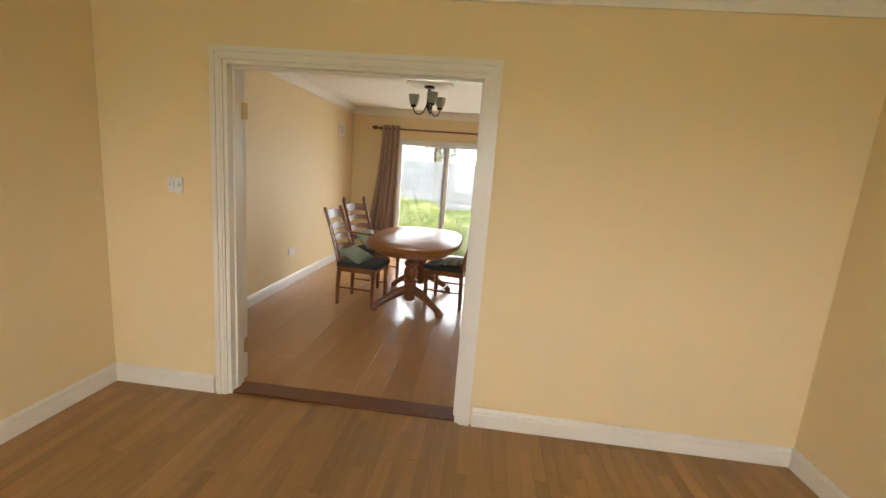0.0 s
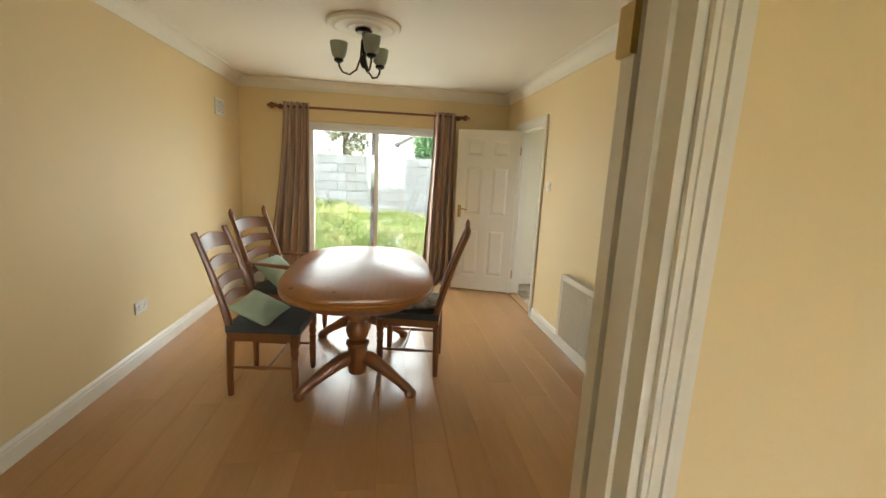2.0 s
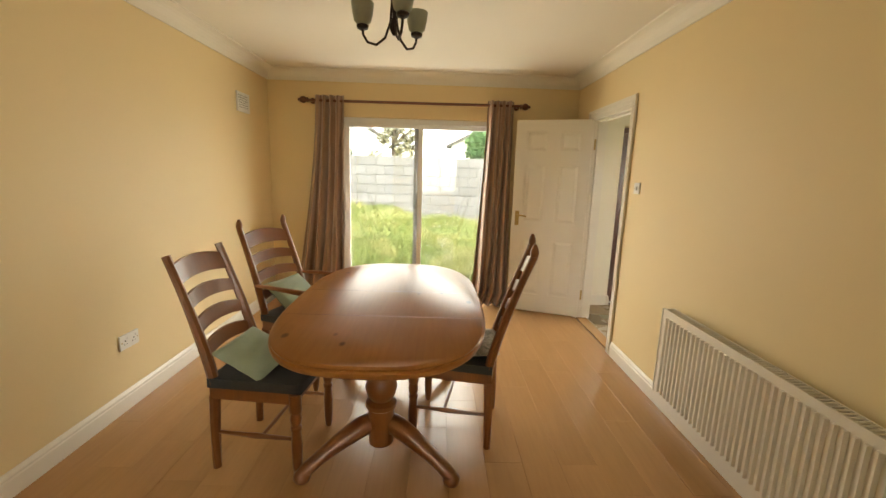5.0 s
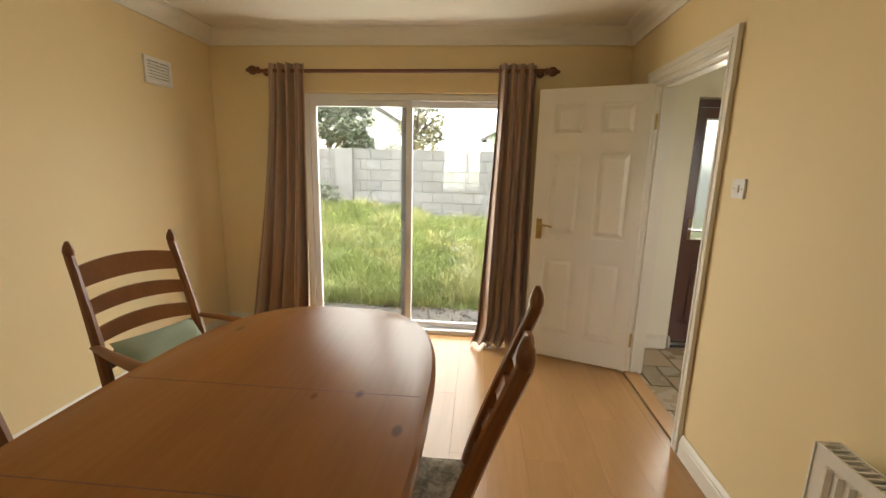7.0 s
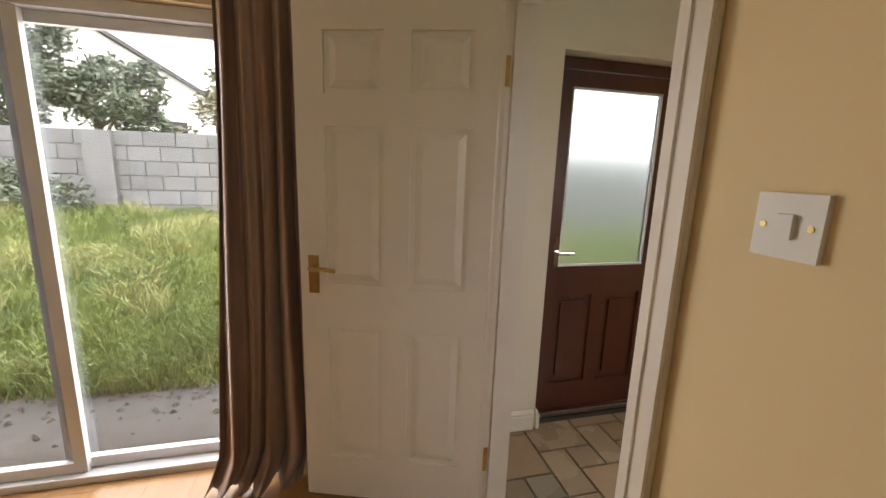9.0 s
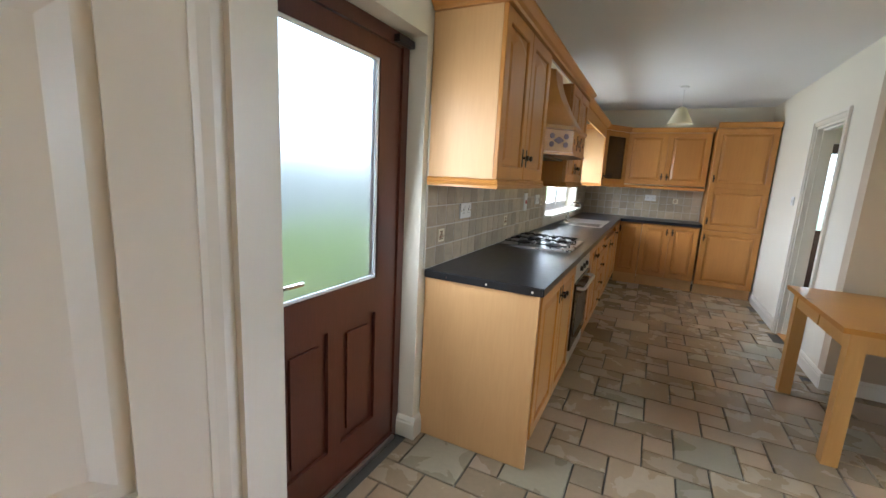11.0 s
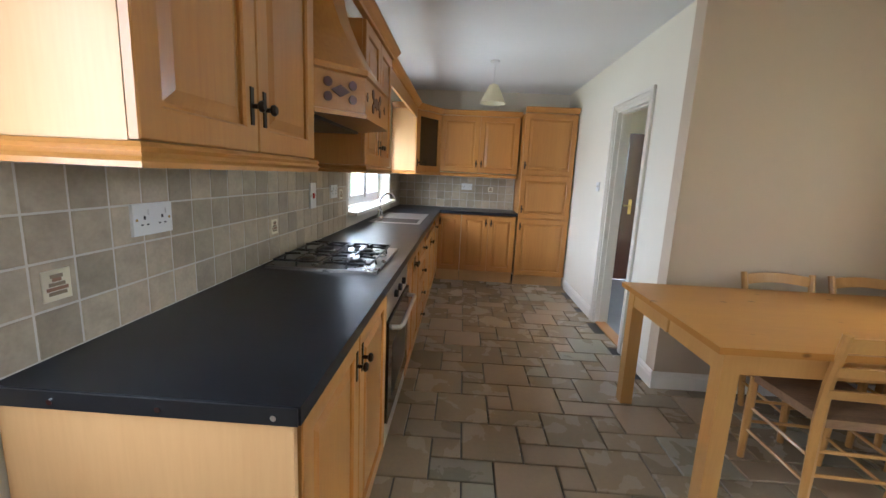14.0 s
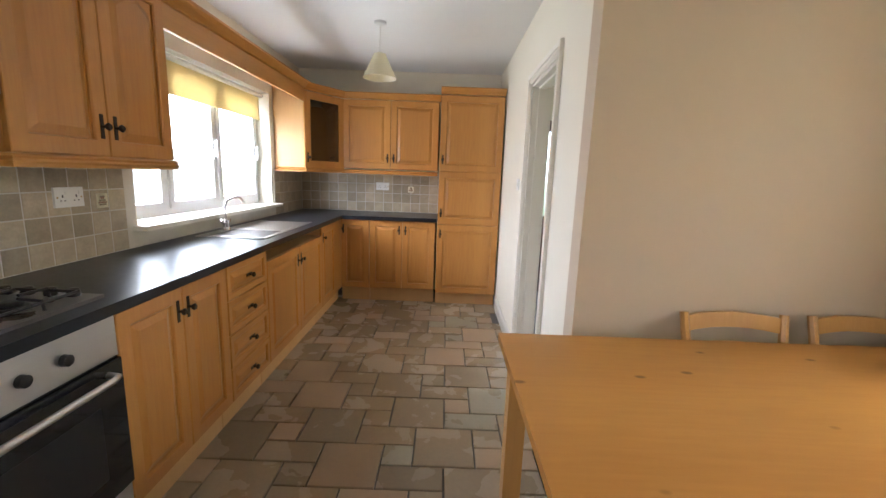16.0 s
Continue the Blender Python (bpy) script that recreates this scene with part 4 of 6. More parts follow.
def radiator():
    root = thing("radiator", "white double-panel radiator with vertical ribs under the wall", "radiator")
    y0, y1, z0, z1 = 3.57, 4.87, 0.145, 0.68
    xf, xb = 0.655, 0.72
    part("panel", boxes((xf, y0, z0, xf + 0.012, y1, z1), (xb - 0.012, y0, z0, xb, y1, z1)), WHITE, root, bevel=0.003)
    bm = bmesh.new()
    y = y0 + 0.035
    while y < y1 - 0.03:
        vs = [(xf + 0.001, y - 0.01), (xf - 0.014, y - 0.005), (xf - 0.014, y + 0.005), (xf + 0.001, y + 0.01)]
        lo = [bm.verts.new((a, b, z0 + 0.035)) for a, b in vs]
        hi = [bm.verts.new((a, b, z1 - 0.035)) for a, b in vs]
        for i in range(3):
            bm.faces.new((lo[i], lo[i + 1], hi[i + 1], hi[i]))
        bm.faces.new(lo)
        bm.faces.new(hi)
        y += 0.0355
    part("rib_sheet", bm, WHITE, root)
    for yy in (y0 - 0.004, y1 - 0.002):
        part("end_panel", boxes((xf - 0.004, yy, z0 + 0.01, xb, yy + 0.006, z1 + 0.004)), WHITE, root, bevel=0.002)
    bm = boxes((xf, y0, z1, xf + 0.006, y1, z1 + 0.006), (xb - 0.006, y0, z1, xb, y1, z1 + 0.006))
    k = y0 + 0.01
    while k < y1:
        box(bm, xf + 0.006, k, z1, xb - 0.006, k + 0.006, z1 + 0.005)
        k += 0.022
    part("grille", bm, WHITE, root)
    for yy, zz in ((y0 - 0.005, z1 - 0.06), (y0 - 0.005, z0 + 0.05)):
        bm = bmesh.new()
        lathe(bm, [(0.018, 0), (0.018, 0.01), (0.009, 0.014), (0.009, 0.022)], segs=14, m=pose(0.69, yy, zz, 90, 0, 0))
        part("valve_plug", bm, CHROME, root, smooth=True)
    bm = bmesh.new()
    tube(bm, [(0.69, y0 - 0.004, z0 + 0.03), (0.69, y0 - 0.035, z0 + 0.03), (0.69, y0 - 0.04, z0), (0.69, y0 - 0.04, 0.0)], 0.011, 10)
    part("valve", bm, BRASS, root, "brass radiator valve and pipe", smooth=True)
    for yy in (y0 + 0.2, y1 - 0.2):
        part("bracket", boxes((xb, yy, z0 + 0.1, XR, yy + 0.03, z1 - 0.1)), WHITE, root)


radiator()


def plate(name, label, m, w, h, rockers=1, sockets=0, category="switch", red=False):
    """A wall plate facing local -y, centred on the origin."""
    root = thing(name, label, category, m=m)
    part("plate", boxes((-w / 2, -0.009, -h / 2, w / 2, 0, h / 2)), PLASTIC, root, bevel=0.003)
    for i in range(rockers):
        x = (i - (rockers - 1) / 2) * 0.03
        bm = boxes((x - 0.01, -0.015, -0.015, x + 0.01, -0.009, 0.015))
        part("rocker", bm, RED if red else PLASTIC, root, bevel=0.002)
    for i in range(sockets):
        x = (i - (sockets - 1) / 2) * 0.066
        part("socket_hole", boxes((x - 0.003, -0.0102, 0.0, x + 0.003, -0.009, 0.01), (x - 0.014, -0.0102, -0.016, x - 0.007, -0.009, -0.012), (x + 0.007, -0.0102, -0.016, x + 0.014, -0.009, -0.012)), BLACK, root)
        part("rocker", boxes((x + 0.012, -0.0125, 0.012, x + 0.022, -0.009, 0.028)), PLASTIC, root, bevel=0.001)
    for s in (-1, 1):
        bm = bmesh.new()
        lathe(bm, [(0.004, 0), (0.004, 0.0015)], segs=10, m=pose(s * (w / 2 - 0.012), -0.009, 0, 90, 0, 0))
        part("screw", bm, BRASS, root)
    return root


plate("light_switch", "white single light switch on the dining room wall", pose(XR, 5.58, 1.37, 0, 0, -90), 0.08, 0.08)
plate("wall_socket", "white double socket low on the cream wall", pose(XL, 4.865, 0.405, 0, 0, 90), 0.146, 0.086, 0, 2, "socket")
plate("light_switch", "white light switch beside the double doorway", pose(-2.055, 2.42, 1.29), 0.09, 0.088, 2)
v = thing("wall_vent", "square cream louvred wall vent", "vent", m=pose(XL, 6.5, 2.015, 0, 0, 90))
part("vent_frame", boxes((-0.12, -0.012, -0.085, -0.095, 0, 0.085), (0.095, -0.012, -0.085, 0.12, 0, 0.085), (-0.095, -0.012, -0.085, 0.095, 0, -0.06), (-0.095, -0.012, 0.06, 0.095, 0, 0.085)), PLASTIC, v, bevel=0.002)
part("backing", boxes((-0.095, -0.003, -0.06, 0.095, 0, 0.06)), GROUT, v)
for i in range(6):
    bm = boxes((-0.095, -0.01, -0.008, 0.095, -0.007, 0.008))
    bmesh.ops.transform(bm, matrix=pose(0, 0, -0.05 + 0.02 * i, 25, 0, 0), verts=bm.verts)
    part("slat", bm, PLASTIC, v)


# ---------- kitchen ----------
def cabinet_frame(w, h, f=0.062, t=0.02):
    """The frame of a panelled door in the local xz plane, facing -y, lower left corner at the origin."""
    bm = bmesh.new()
    rings = []
    for d, y in ((0.003, -t), (0, -t + 0.003), (0, 0), (f, 0), (f, -t + 0.005), (f - 0.005, -t)):
        rings.append([bm.verts.new((x, y, z)) for x, z in ((d, d), (w - d, d), (w - d, h - d), (d, h - d))])
    for p, q in zip(rings, rings[1:] + rings[:1]):
        for i in range(4):
            bm.faces.new((p[i], p[(i + 1) % 4], q[(i + 1) % 4], q[i]))
    return bm


def cabinet_panel(w, h, arch=False, f=0.062, t=0.02):
    """The raised panel held in the frame: a sunk border, a slope and a flat field."""
    bm = bmesh.new()

    def outline(m, dome):
        if not dome:
            return [(m, m), (w - m, m), (w - m, h - m), (m, h - m)]
        k = 10
        return [(m, m), (w - m, m)] + [(w - m - (w - 2 * m) * i / k, h - m - 0.045 * (1 - math.sin(math.pi * i / k))) for i in range(k + 1)]
    rows = [[bm.verts.new((x, y, z)) for x, z in outline(m, arch)] for m, y in ((f + 0.001, -0.003), (f + 0.001, -t + 0.012), (f + 0.008, -t + 0.012), (f + 0.034, -t + 0.002))]
    for p, q in zip(rows, rows[1:]):
        for i in range(len(p)):
            bm.faces.new((p[i], p[(i + 1) % len(p)], q[(i + 1) % len(p)], q[i]))
    bm.faces.new(rows[-1])
    bm.faces.new(rows[0][::-1])
    if arch:
        box(bm, f - 0.001, -t + 0.013, h - f - 0.06, w - f + 0.001, -0.004, h - f + 0.001)
    return bm


def knob_handle(x, z, y, horizontal=False, parent=None):
    """A bronze drop pull with a back plate and a round knob."""
    bm = bmesh.new()
    if horizontal:
        box(bm, x - 0.03, y - 0.003, z - 0.008, x + 0.03, y, z + 0.008)
    else:
        box(bm, x - 0.008, y - 0.003, z - 0.045, x + 0.008, y, z + 0.045)
    soften(bm, 0.0015, 1)
    tube(bm, [(x, y, z), (x, y - 0.018, z), (x, y - 0.024, z)], 0.006, 8)
    lathe(bm, [(0.006, 0), (0.013, 0.004), (0.015, 0.01), (0.01, 0.016)], segs=12, m=pose(x, y - 0.018, z, 90, 0, 0))
    return part("handle", bm, IRON, parent, "dark bronze knob on a back plate", smooth=True)


def unit(name, label, m, w, d, z0, z1, doors=2, plinth=True, drawers=0, arch=False, handle_z=None, side=None, glazed=False, splits=None):
    """A kitchen cabinet: local x along its front, front face at y = 0, body towards +y."""
    root = thing(name, label, "cabinet", "kitchen units", m=m)
    part("body", boxes((0.001, 0.0, z0, w - 0.001, d, z1)), side or BEECHSIDE, root, bevel=0.001)
    if plinth:
        part("plinth", boxes((0.001, 0.045, 0.0, w - 0.001, 0.063, z0 - 0.001)), BEECHSIDE, root)
    g = 0.0025
    if drawers:
        hs = (z1 - z0) / drawers
        for i in range(drawers):
            dr = part("drawer_front", cabinet_frame(w - 2 * g, hs - 2 * g, 0.035), MAPLEX, root)
            part("panel", cabinet_panel(w - 2 * g, hs - 2 * g, False, 0.035), MAPLEX, dr)
            dr.location = (g, -0.001, z0 + i * hs + g)
            knob_handle(w / 2 - g, hs / 2 - g, -0.02, True, dr)
        return root
    spans = splits or [(z0, z1)]
    for za, zb in spans:
        dw = w / doors
        for i in range(doors):
            dr = part("cabinet_door", cabinet_frame(dw - 2 * g, zb - za - 2 * g), MAPLE, root)
            part("panel", cabinet_panel(dw - 2 * g, zb - za - 2 * g, arch), MAPLE, dr)
            dr.location = (i * dw + g, -0.001, za + g)
            hx = dw - 2 * g - 0.03 if (i == 0 and doors == 2) else 0.03
            hz = (zb - za) - 0.1 if z0 < 0.5 and za < 0.5 else 0.11
            knob_handle(hx, hz, -0.02, False, dr)
    return root


FR, WF = 6.5, 6.745             # fronts of the base and the wall units
BZ0, BZ1 = 0.15, 0.872
DB, DW = YN - FR - 0.006, YN - WF - 0.006
unit("base_cabinet", "honey pine base cabinet with two panelled doors", pose(2.232, FR, 0), 0.895, DB, BZ0, BZ1)
unit("base_cabinet", "honey pine base cabinet beside the oven", pose(3.748, FR, 0), 0.683, DB, BZ0, BZ1)
unit("drawer_cabinet", "honey pine cabinet of four drawers with bronze pulls", pose(4.434, FR, 0), 0.455, DB, BZ0, BZ1, drawers=4)
unit("base_cabinet", "honey pine sink cabinet with two panelled doors", pose(4.892, FR, 0), 1.1, DB, BZ0, 0.80)
unit("base_cabinet", "narrow honey pine cabinet in the corner", pose(5.995, FR, 0), 0.43, DB, BZ0, BZ1, doors=1)
tagged(part("end_panel", boxes((2.212, FR - 0.012, 0.002, 2.23, YN - 0.006, 0.872)), BEECHSIDE, bevel=0.001), "pale beech end panel of the kitchen run", "panel")
FX = 6.70
cf = thing("corner_filler", "honey pine filler panel closing the corner of the base units", "panel")
part("panel", boxes((6.427, FR - 0.018, BZ0, FX + 0.02, FR, BZ1)), MAPLE, cf, bevel=0.002)
part("plinth", boxes((6.427, FR + 0.045, 0.0, FX + 0.06, FR + 0.063, BZ0 - 0.001)), BEECHSIDE, cf)
far = pose(FX, 6.495, 0, 0, 0, -90)
unit("base_cabinet", "narrow honey pine base cabinet in the corner", far, 0.30, 0.54, BZ0, BZ1, doors=1)
unit("base_cabinet", "honey pine base cabinet with two doors under the far worktop", pose(FX, 6.193, 0, 0, 0, -90), 0.68, 0.54, BZ0, BZ1)
unit("tall_cabinet", "tall honey pine larder cabinet with panelled doors", pose(6.675, 5.495, 0, 0, 0, -90), 0.625, 0.565, 0.13, 2.12, doors=1, side=MAPLE,
     splits=[(0.13, 0.855), (0.86, 1.39), (1.392, 2.115)])
unit("wall_cabinet", "honey pine wall cabinet with two arched doors", pose(2.19, WF, 0), 0.8, DW, 1.375, 2.1, plinth=False, arch=True, side=BEECHSIDE)
unit("wall_cabinet", "honey pine wall cabinet beside the window", pose(3.735, WF, 0), 0.75, DW, 1.375, 2.1, plinth=False, arch=True, side=MAPLE)
unit("wall_cabinet", "honey pine wall cabinet over the far worktop", pose(6.93, 6.515, 0, 0, 0, -90), 1.0, 0.31, 1.39, 2.09, plinth=False)


def corner_cabinet():
    root = thing("corner_cabinet", "honey pine corner wall cabinet with a glazed door", "cabinet", "kitchen units")
    a, b = Vector((6.5, 6.79)), Vector((6.925, 6.522))
    bm = bmesh.new()
    d = (b - a).normalized()
    nrm = Vector((d.y, -d.x))
    t = 0.016
    outl = [(6.5, 7.073), (6.5, 6.79), (6.516, 6.79), (6.516, 7.073)]
    prism(bm, outl, 1.36, 2.09)
    prism(bm, [(6.516, 7.073), (6.516, 6.8), (6.92, 6.54), (7.24, 6.54), (7.24, 7.073)], 1.36, 1.378)
    prism(bm, [(6.516, 7.073), (6.516, 6.8), (6.92, 6.54), (7.24, 6.54), (7.24, 7.073)], 2.072, 2.09)
    prism(bm, [(6.516, 7.06), (6.516, 6.83), (6.93, 6.57), (7.23, 6.57), (7.23, 7.06)], 1.7, 1.715)
    part("body", bm, BEECHSIDE, root)
    w, h = (b - a).length, 0.71
    ang = math.degrees(math.atan2(d.y, d.x))
    f = 0.07
    dr = part("cabinet_door", boxes((0, -0.02, 0, f, 0, h), (w - f, -0.02, 0, w, 0, h), (f, -0.02, 0, w - f, 0, f), (f, -0.02, h - f, w - f, 0, h)), MAPLE, root, bevel=0.004)
    dr.matrix_basis = pose(a.x, a.y, 1.375, 0, 0, ang)
    part("pane", boxes((f, -0.01, f, w - f, -0.006, h - f)), DIMGLASS, dr, "dark glass pane")
    knob_handle(0.03, 0.1, -0.02, False, dr)


corner_cabinet()


def moulding(name, label, pts, prof, material, category="moulding"):
    """A moulding with a profile of (outward, z), run along plan points; outward lies to the right of the run."""
    bm = bmesh.new()
    pts = [Vector(p) for p in pts]
    rows = []
    for i, p in enumerate(pts):
        d0 = (pts[i] - pts[i - 1]).normalized() if i else (pts[1] - pts[0]).normalized()
        d1 = (pts[i + 1] - pts[i]).normalized() if i < len(pts) - 1 else d0
        n0, n1 = Vector((d0.y, -d0.x)), Vector((d1.y, -d1.x))
        n = (n0 + n1)
        n = n / max(0.3, n.length_squared) * 2
        rows.append([bm.verts.new((p.x + n.x * o, p.y + n.y * o, z)) for o, z in prof])
    k = len(prof)
    for a, b in zip(rows, rows[1:]):
        for i in range(k):
            bm.faces.new((a[i], a[(i + 1) % k], b[(i + 1) % k], b[i]))
    bm.faces.new(rows[0])
    bm.faces.new(rows[-1][::-1])
    return tagged(part(name, bm, material), label, category)


def cornice(z):
    return [(-0.02, z), (0.012, z), (0.016, z + 0.012), (0.03, z + 0.022), (0.045, z + 0.045), (0.05, z + 0.05), (0.05, z + 0.062), (-0.02, z + 0.062)]


def lightrail(z):
    return [(-0.018, z + 0.042), (0.004, z + 0.042), (0.012, z + 0.034), (0.006, z + 0.026), (0.014, z + 0.018), (0.008, z + 0.01), (0.008, z), (-0.018, z)]


moulding("cornice", "honey pine cornice along the wall cabinets", [(2.188, 7.07), (2.188, WF - 0.022), (4.487, WF - 0.022), (4.487, 7.07)], cornice(2.102), MAPLEX)
moulding("cornice", "honey pine cornice round the corner cabinets", [(6.498, 7.07), (6.498, 6.77), (6.908, 6.505), (6.908, 5.5)], cornice(2.092), MAPLEX)
moulding("cornice", "honey pine cornice on the tall cabinet", [(6.653, 5.497), (6.653, 4.87)], cornice(2.122), MAPLEX)
moulding("light_rail", "moulded pine rail under the wall cabinet", [(2.188, 7.07), (2.188, WF - 0.022), (2.99, WF - 0.022), (2.99, 7.07)], lightrail(1.332), MAPLEX)
moulding("light_rail", "moulded pine rail under the wall cabinet by the window", [(3.735, 7.07), (3.735, WF - 0.022), (4.486, WF - 0.022), (4.486, 7.07)], lightrail(1.332), MAPLEX)
moulding("light_rail", "moulded pine rail under the far wall cabinets", [(6.498, 7.07), (6.498, 6.77), (6.908, 6.505), (6.908, 5.515)], lightrail(1.335), MAPLEX)
pel = thing("window_pelmet", "honey pine pelmet board over the kitchen window", "pelmet")
part("board", boxes((4.489, 6.77, 1.985, 6.496, 6.79, 2.15)), MAPLEX, pel, bevel=0.002)
bm = bmesh.new()
prism(bm, [(6.77, 2.1), (6.755, 2.105), (6.735, 2.13), (6.722, 2.15), (6.722, 2.165), (6.77, 2.165)], 4.489, 6.496, axis=0)
part("cornice", bm, MAPLEX, pel)


def cooker_hood():
    root = thing("cooker_hood", "honey pine canopy cooker hood with carved cut-outs", "cooker hood")
    x0, x1, y1 = 2.995, 3.73, YN - 0.012
    yf = 6.575

    def ring(z, inset_x, yfr, ch):
        return [(x0 + inset_x, y1, z), (x0 + inset_x, yfr + ch, z), (x0 + inset_x + ch, yfr, z), (x1 - inset_x - ch, yfr, z), (x1 - inset_x, yfr + ch, z), (x1 - inset_x, y1, z)]

    def loft(rings):
        bm = bmesh.new()
        rows = [[bm.verts.new(c) for c in r] for r in rings]
        for a, b in zip(rows, rows[1:]):
            for i in range(6):
                bm.faces.new((a[i], a[(i + 1) % 6], b[(i + 1) % 6], b[i]))
        bm.faces.new(rows[0][::-1])
        bm.faces.new(rows[-1])
        return bm
    part("canopy_band", loft([ring(1.54, 0.0, yf, 0.15), ring(1.556, 0.0, yf, 0.15), ring(1.56, 0.012, yf + 0.012, 0.15), ring(1.69, 0.012, yf + 0.012, 0.15), ring(1.695, 0, yf, 0.15), ring(1.715, 0, yf, 0.15)]), MAPLEX, root)
    curve = [ring(1.716 + 0.375 * u, 0.02 + 0.12 * u ** 0.7, yf + 0.015 + 0.17 * (1 - (1 - u) ** 1.6), 0.15 - 0.02 * u) for u in (0, 0.15, 0.3, 0.5, 0.7, 0.85, 1)]
    part("canopy", loft(curve), MAPLE, root, smooth=True)
    # The tray's black stands in for the shaded recess under the canopy.
    part("filter", boxes((x0 + 0.06, yf + 0.17, 1.527, x1 - 0.06, y1 - 0.02, 1.539)), BLACK, root, "filter tray coloured black for the shade under the hood", bevel=0.004)
    c = (x0 + x1) / 2
    # Thin dark plates stand for the shade inside the pierced cut-outs.
    for dx, dz in ((-0.07, 0.028), (0.07, 0.028), (-0.07, -0.028), (0.07, -0.028), (-0.045, 0), (0.045, 0)):
        bm = bmesh.new()
        lathe(bm, [(0.02, 0), (0.02, 0.003)], segs=10, m=pose(c + dx, yf + 0.0115, 1.627 + dz, 90, 0, 0))
        part("carving", bm, MAHOGANY, root)
    bm = bmesh.new()
    prism(bm, [(c - 0.05, 1.627), (c, 1.6), (c + 0.05, 1.627), (c, 1.654)], yf + 0.009, yf + 0.0118, axis=1)
    part("carving", bm, MAHOGANY, root)
    for s in (-1, 1):
        bm = bmesh.new()
        lathe(bm, [(0.018, 0), (0.018, 0.003)], segs=4, m=pose(c + s * 0.17, yf + 0.0115, 1.627, 90, 0, 0))
        part("carving", bm, MAHOGANY, root)
    for sx, side in ((x0, 1), (x1, -1)):
        m = pose(sx + side * 0.075 + side * 0.009, yf + 0.075 + 0.009, 1.627, 0, 0, -45 * side)
        for dx, dz in ((-0.05, 0.025), (0.05, 0.025), (-0.05, -0.025), (0.05, -0.025)):
            bm = bmesh.new()
            lathe(bm, [(0.017, 0), (0.017, 0.003)], segs=10, m=m @ pose(dx, 0, dz, 90, 0, 0))
            part("carving", bm, MAHOGANY, root)
        bm = bmesh.new()
        prism(bm, [(-0.038, 0), (0, -0.022), (0.038, 0), (0, 0.022)], -0.003, 0.001, axis=1)
        bmesh.ops.transform(bm, matrix=m, verts=bm.verts)
        part("carving", bm, MAHOGANY, root)


cooker_hood()

# worktop, one L-shaped run with a trim strip on its end
bm = bmesh.new()
prism(bm, [(2.205, 6.47), (6.65, 6.47), (6.65, 5.5), (7.246, 5.5), (7.246, YN - 0.004), (2.205, YN - 0.004)], 0.873, 0.911)
wt = tagged(part("worktop", bm, WORKTOP, bevel=0.008), "black laminate worktop running round the corner", "worktop")
part("edge_strip", boxes((2.201, 6.475, 0.872, 2.2045, YN - 0.01, 0.908)), BLACK, wt)
for y in (6.52, 6.74, 6.95):
    bm = bmesh.new()
    lathe(bm, [(0.006, 0), (0.006, 0.003)], segs=10, m=pose(2.201, y, 0.888, 0, -90, 0))
    part("screw", bm, CHROME, wt)


def hob():
    root = thing("gas_hob", "steel gas hob with black pan supports and four burners", "hob")
    z = 0.911
    part("tray", boxes((3.215, 6.545, z, 3.795, 7.03, z + 0.012)), HOBSTEEL, root, bevel=0.005)
    for x, y, r in ((3.36, 6.68, 0.045), (3.62, 6.68, 0.035), (3.36, 6.9, 0.035), (3.62, 6.9, 0.045)):
        bm = bmesh.new()
        lathe(bm, [(r + 0.012, z + 0.012), (r + 0.01, z + 0.02), (r, z + 0.022), (r, z + 0.028), (r * 0.7, z + 0.033)], x, y, 20)
        part("burner", bm, BLACK, root, smooth=True)
        bm = bmesh.new()
        for k in range(4):
            a = k * math.pi / 2
            tube(bm, [(x + math.cos(a) * 0.125, y + math.sin(a) * 0.105, z + 0.012), (x + math.cos(a) * 0.12, y + math.sin(a) * 0.1, z + 0.042), (x + math.cos(a) * 0.03, y + math.sin(a) * 0.03, z + 0.045)], 0.005, 6)
        sq = [(x - 0.12, y - 0.1), (x + 0.12, y - 0.1), (x + 0.12, y + 0.1), (x - 0.12, y + 0.1), (x - 0.12, y - 0.1)]
        for p, q in zip(sq, sq[1:]):
            tube(bm, [(*p, z + 0.036), (*q, z + 0.036)], 0.005, 6)
        part("pan_support", bm, BLACK, root)
    for i in range(5):
        bm = bmesh.new()
        lathe(bm, [(0.018, z + 0.012), (0.019, z + 0.02), (0.016, z + 0.036), (0.012, z + 0.038)], 3.765, 6.62 + 0.075 * i, 14)
        part("knob", bm, BLACK, root, smooth=True)


hob()


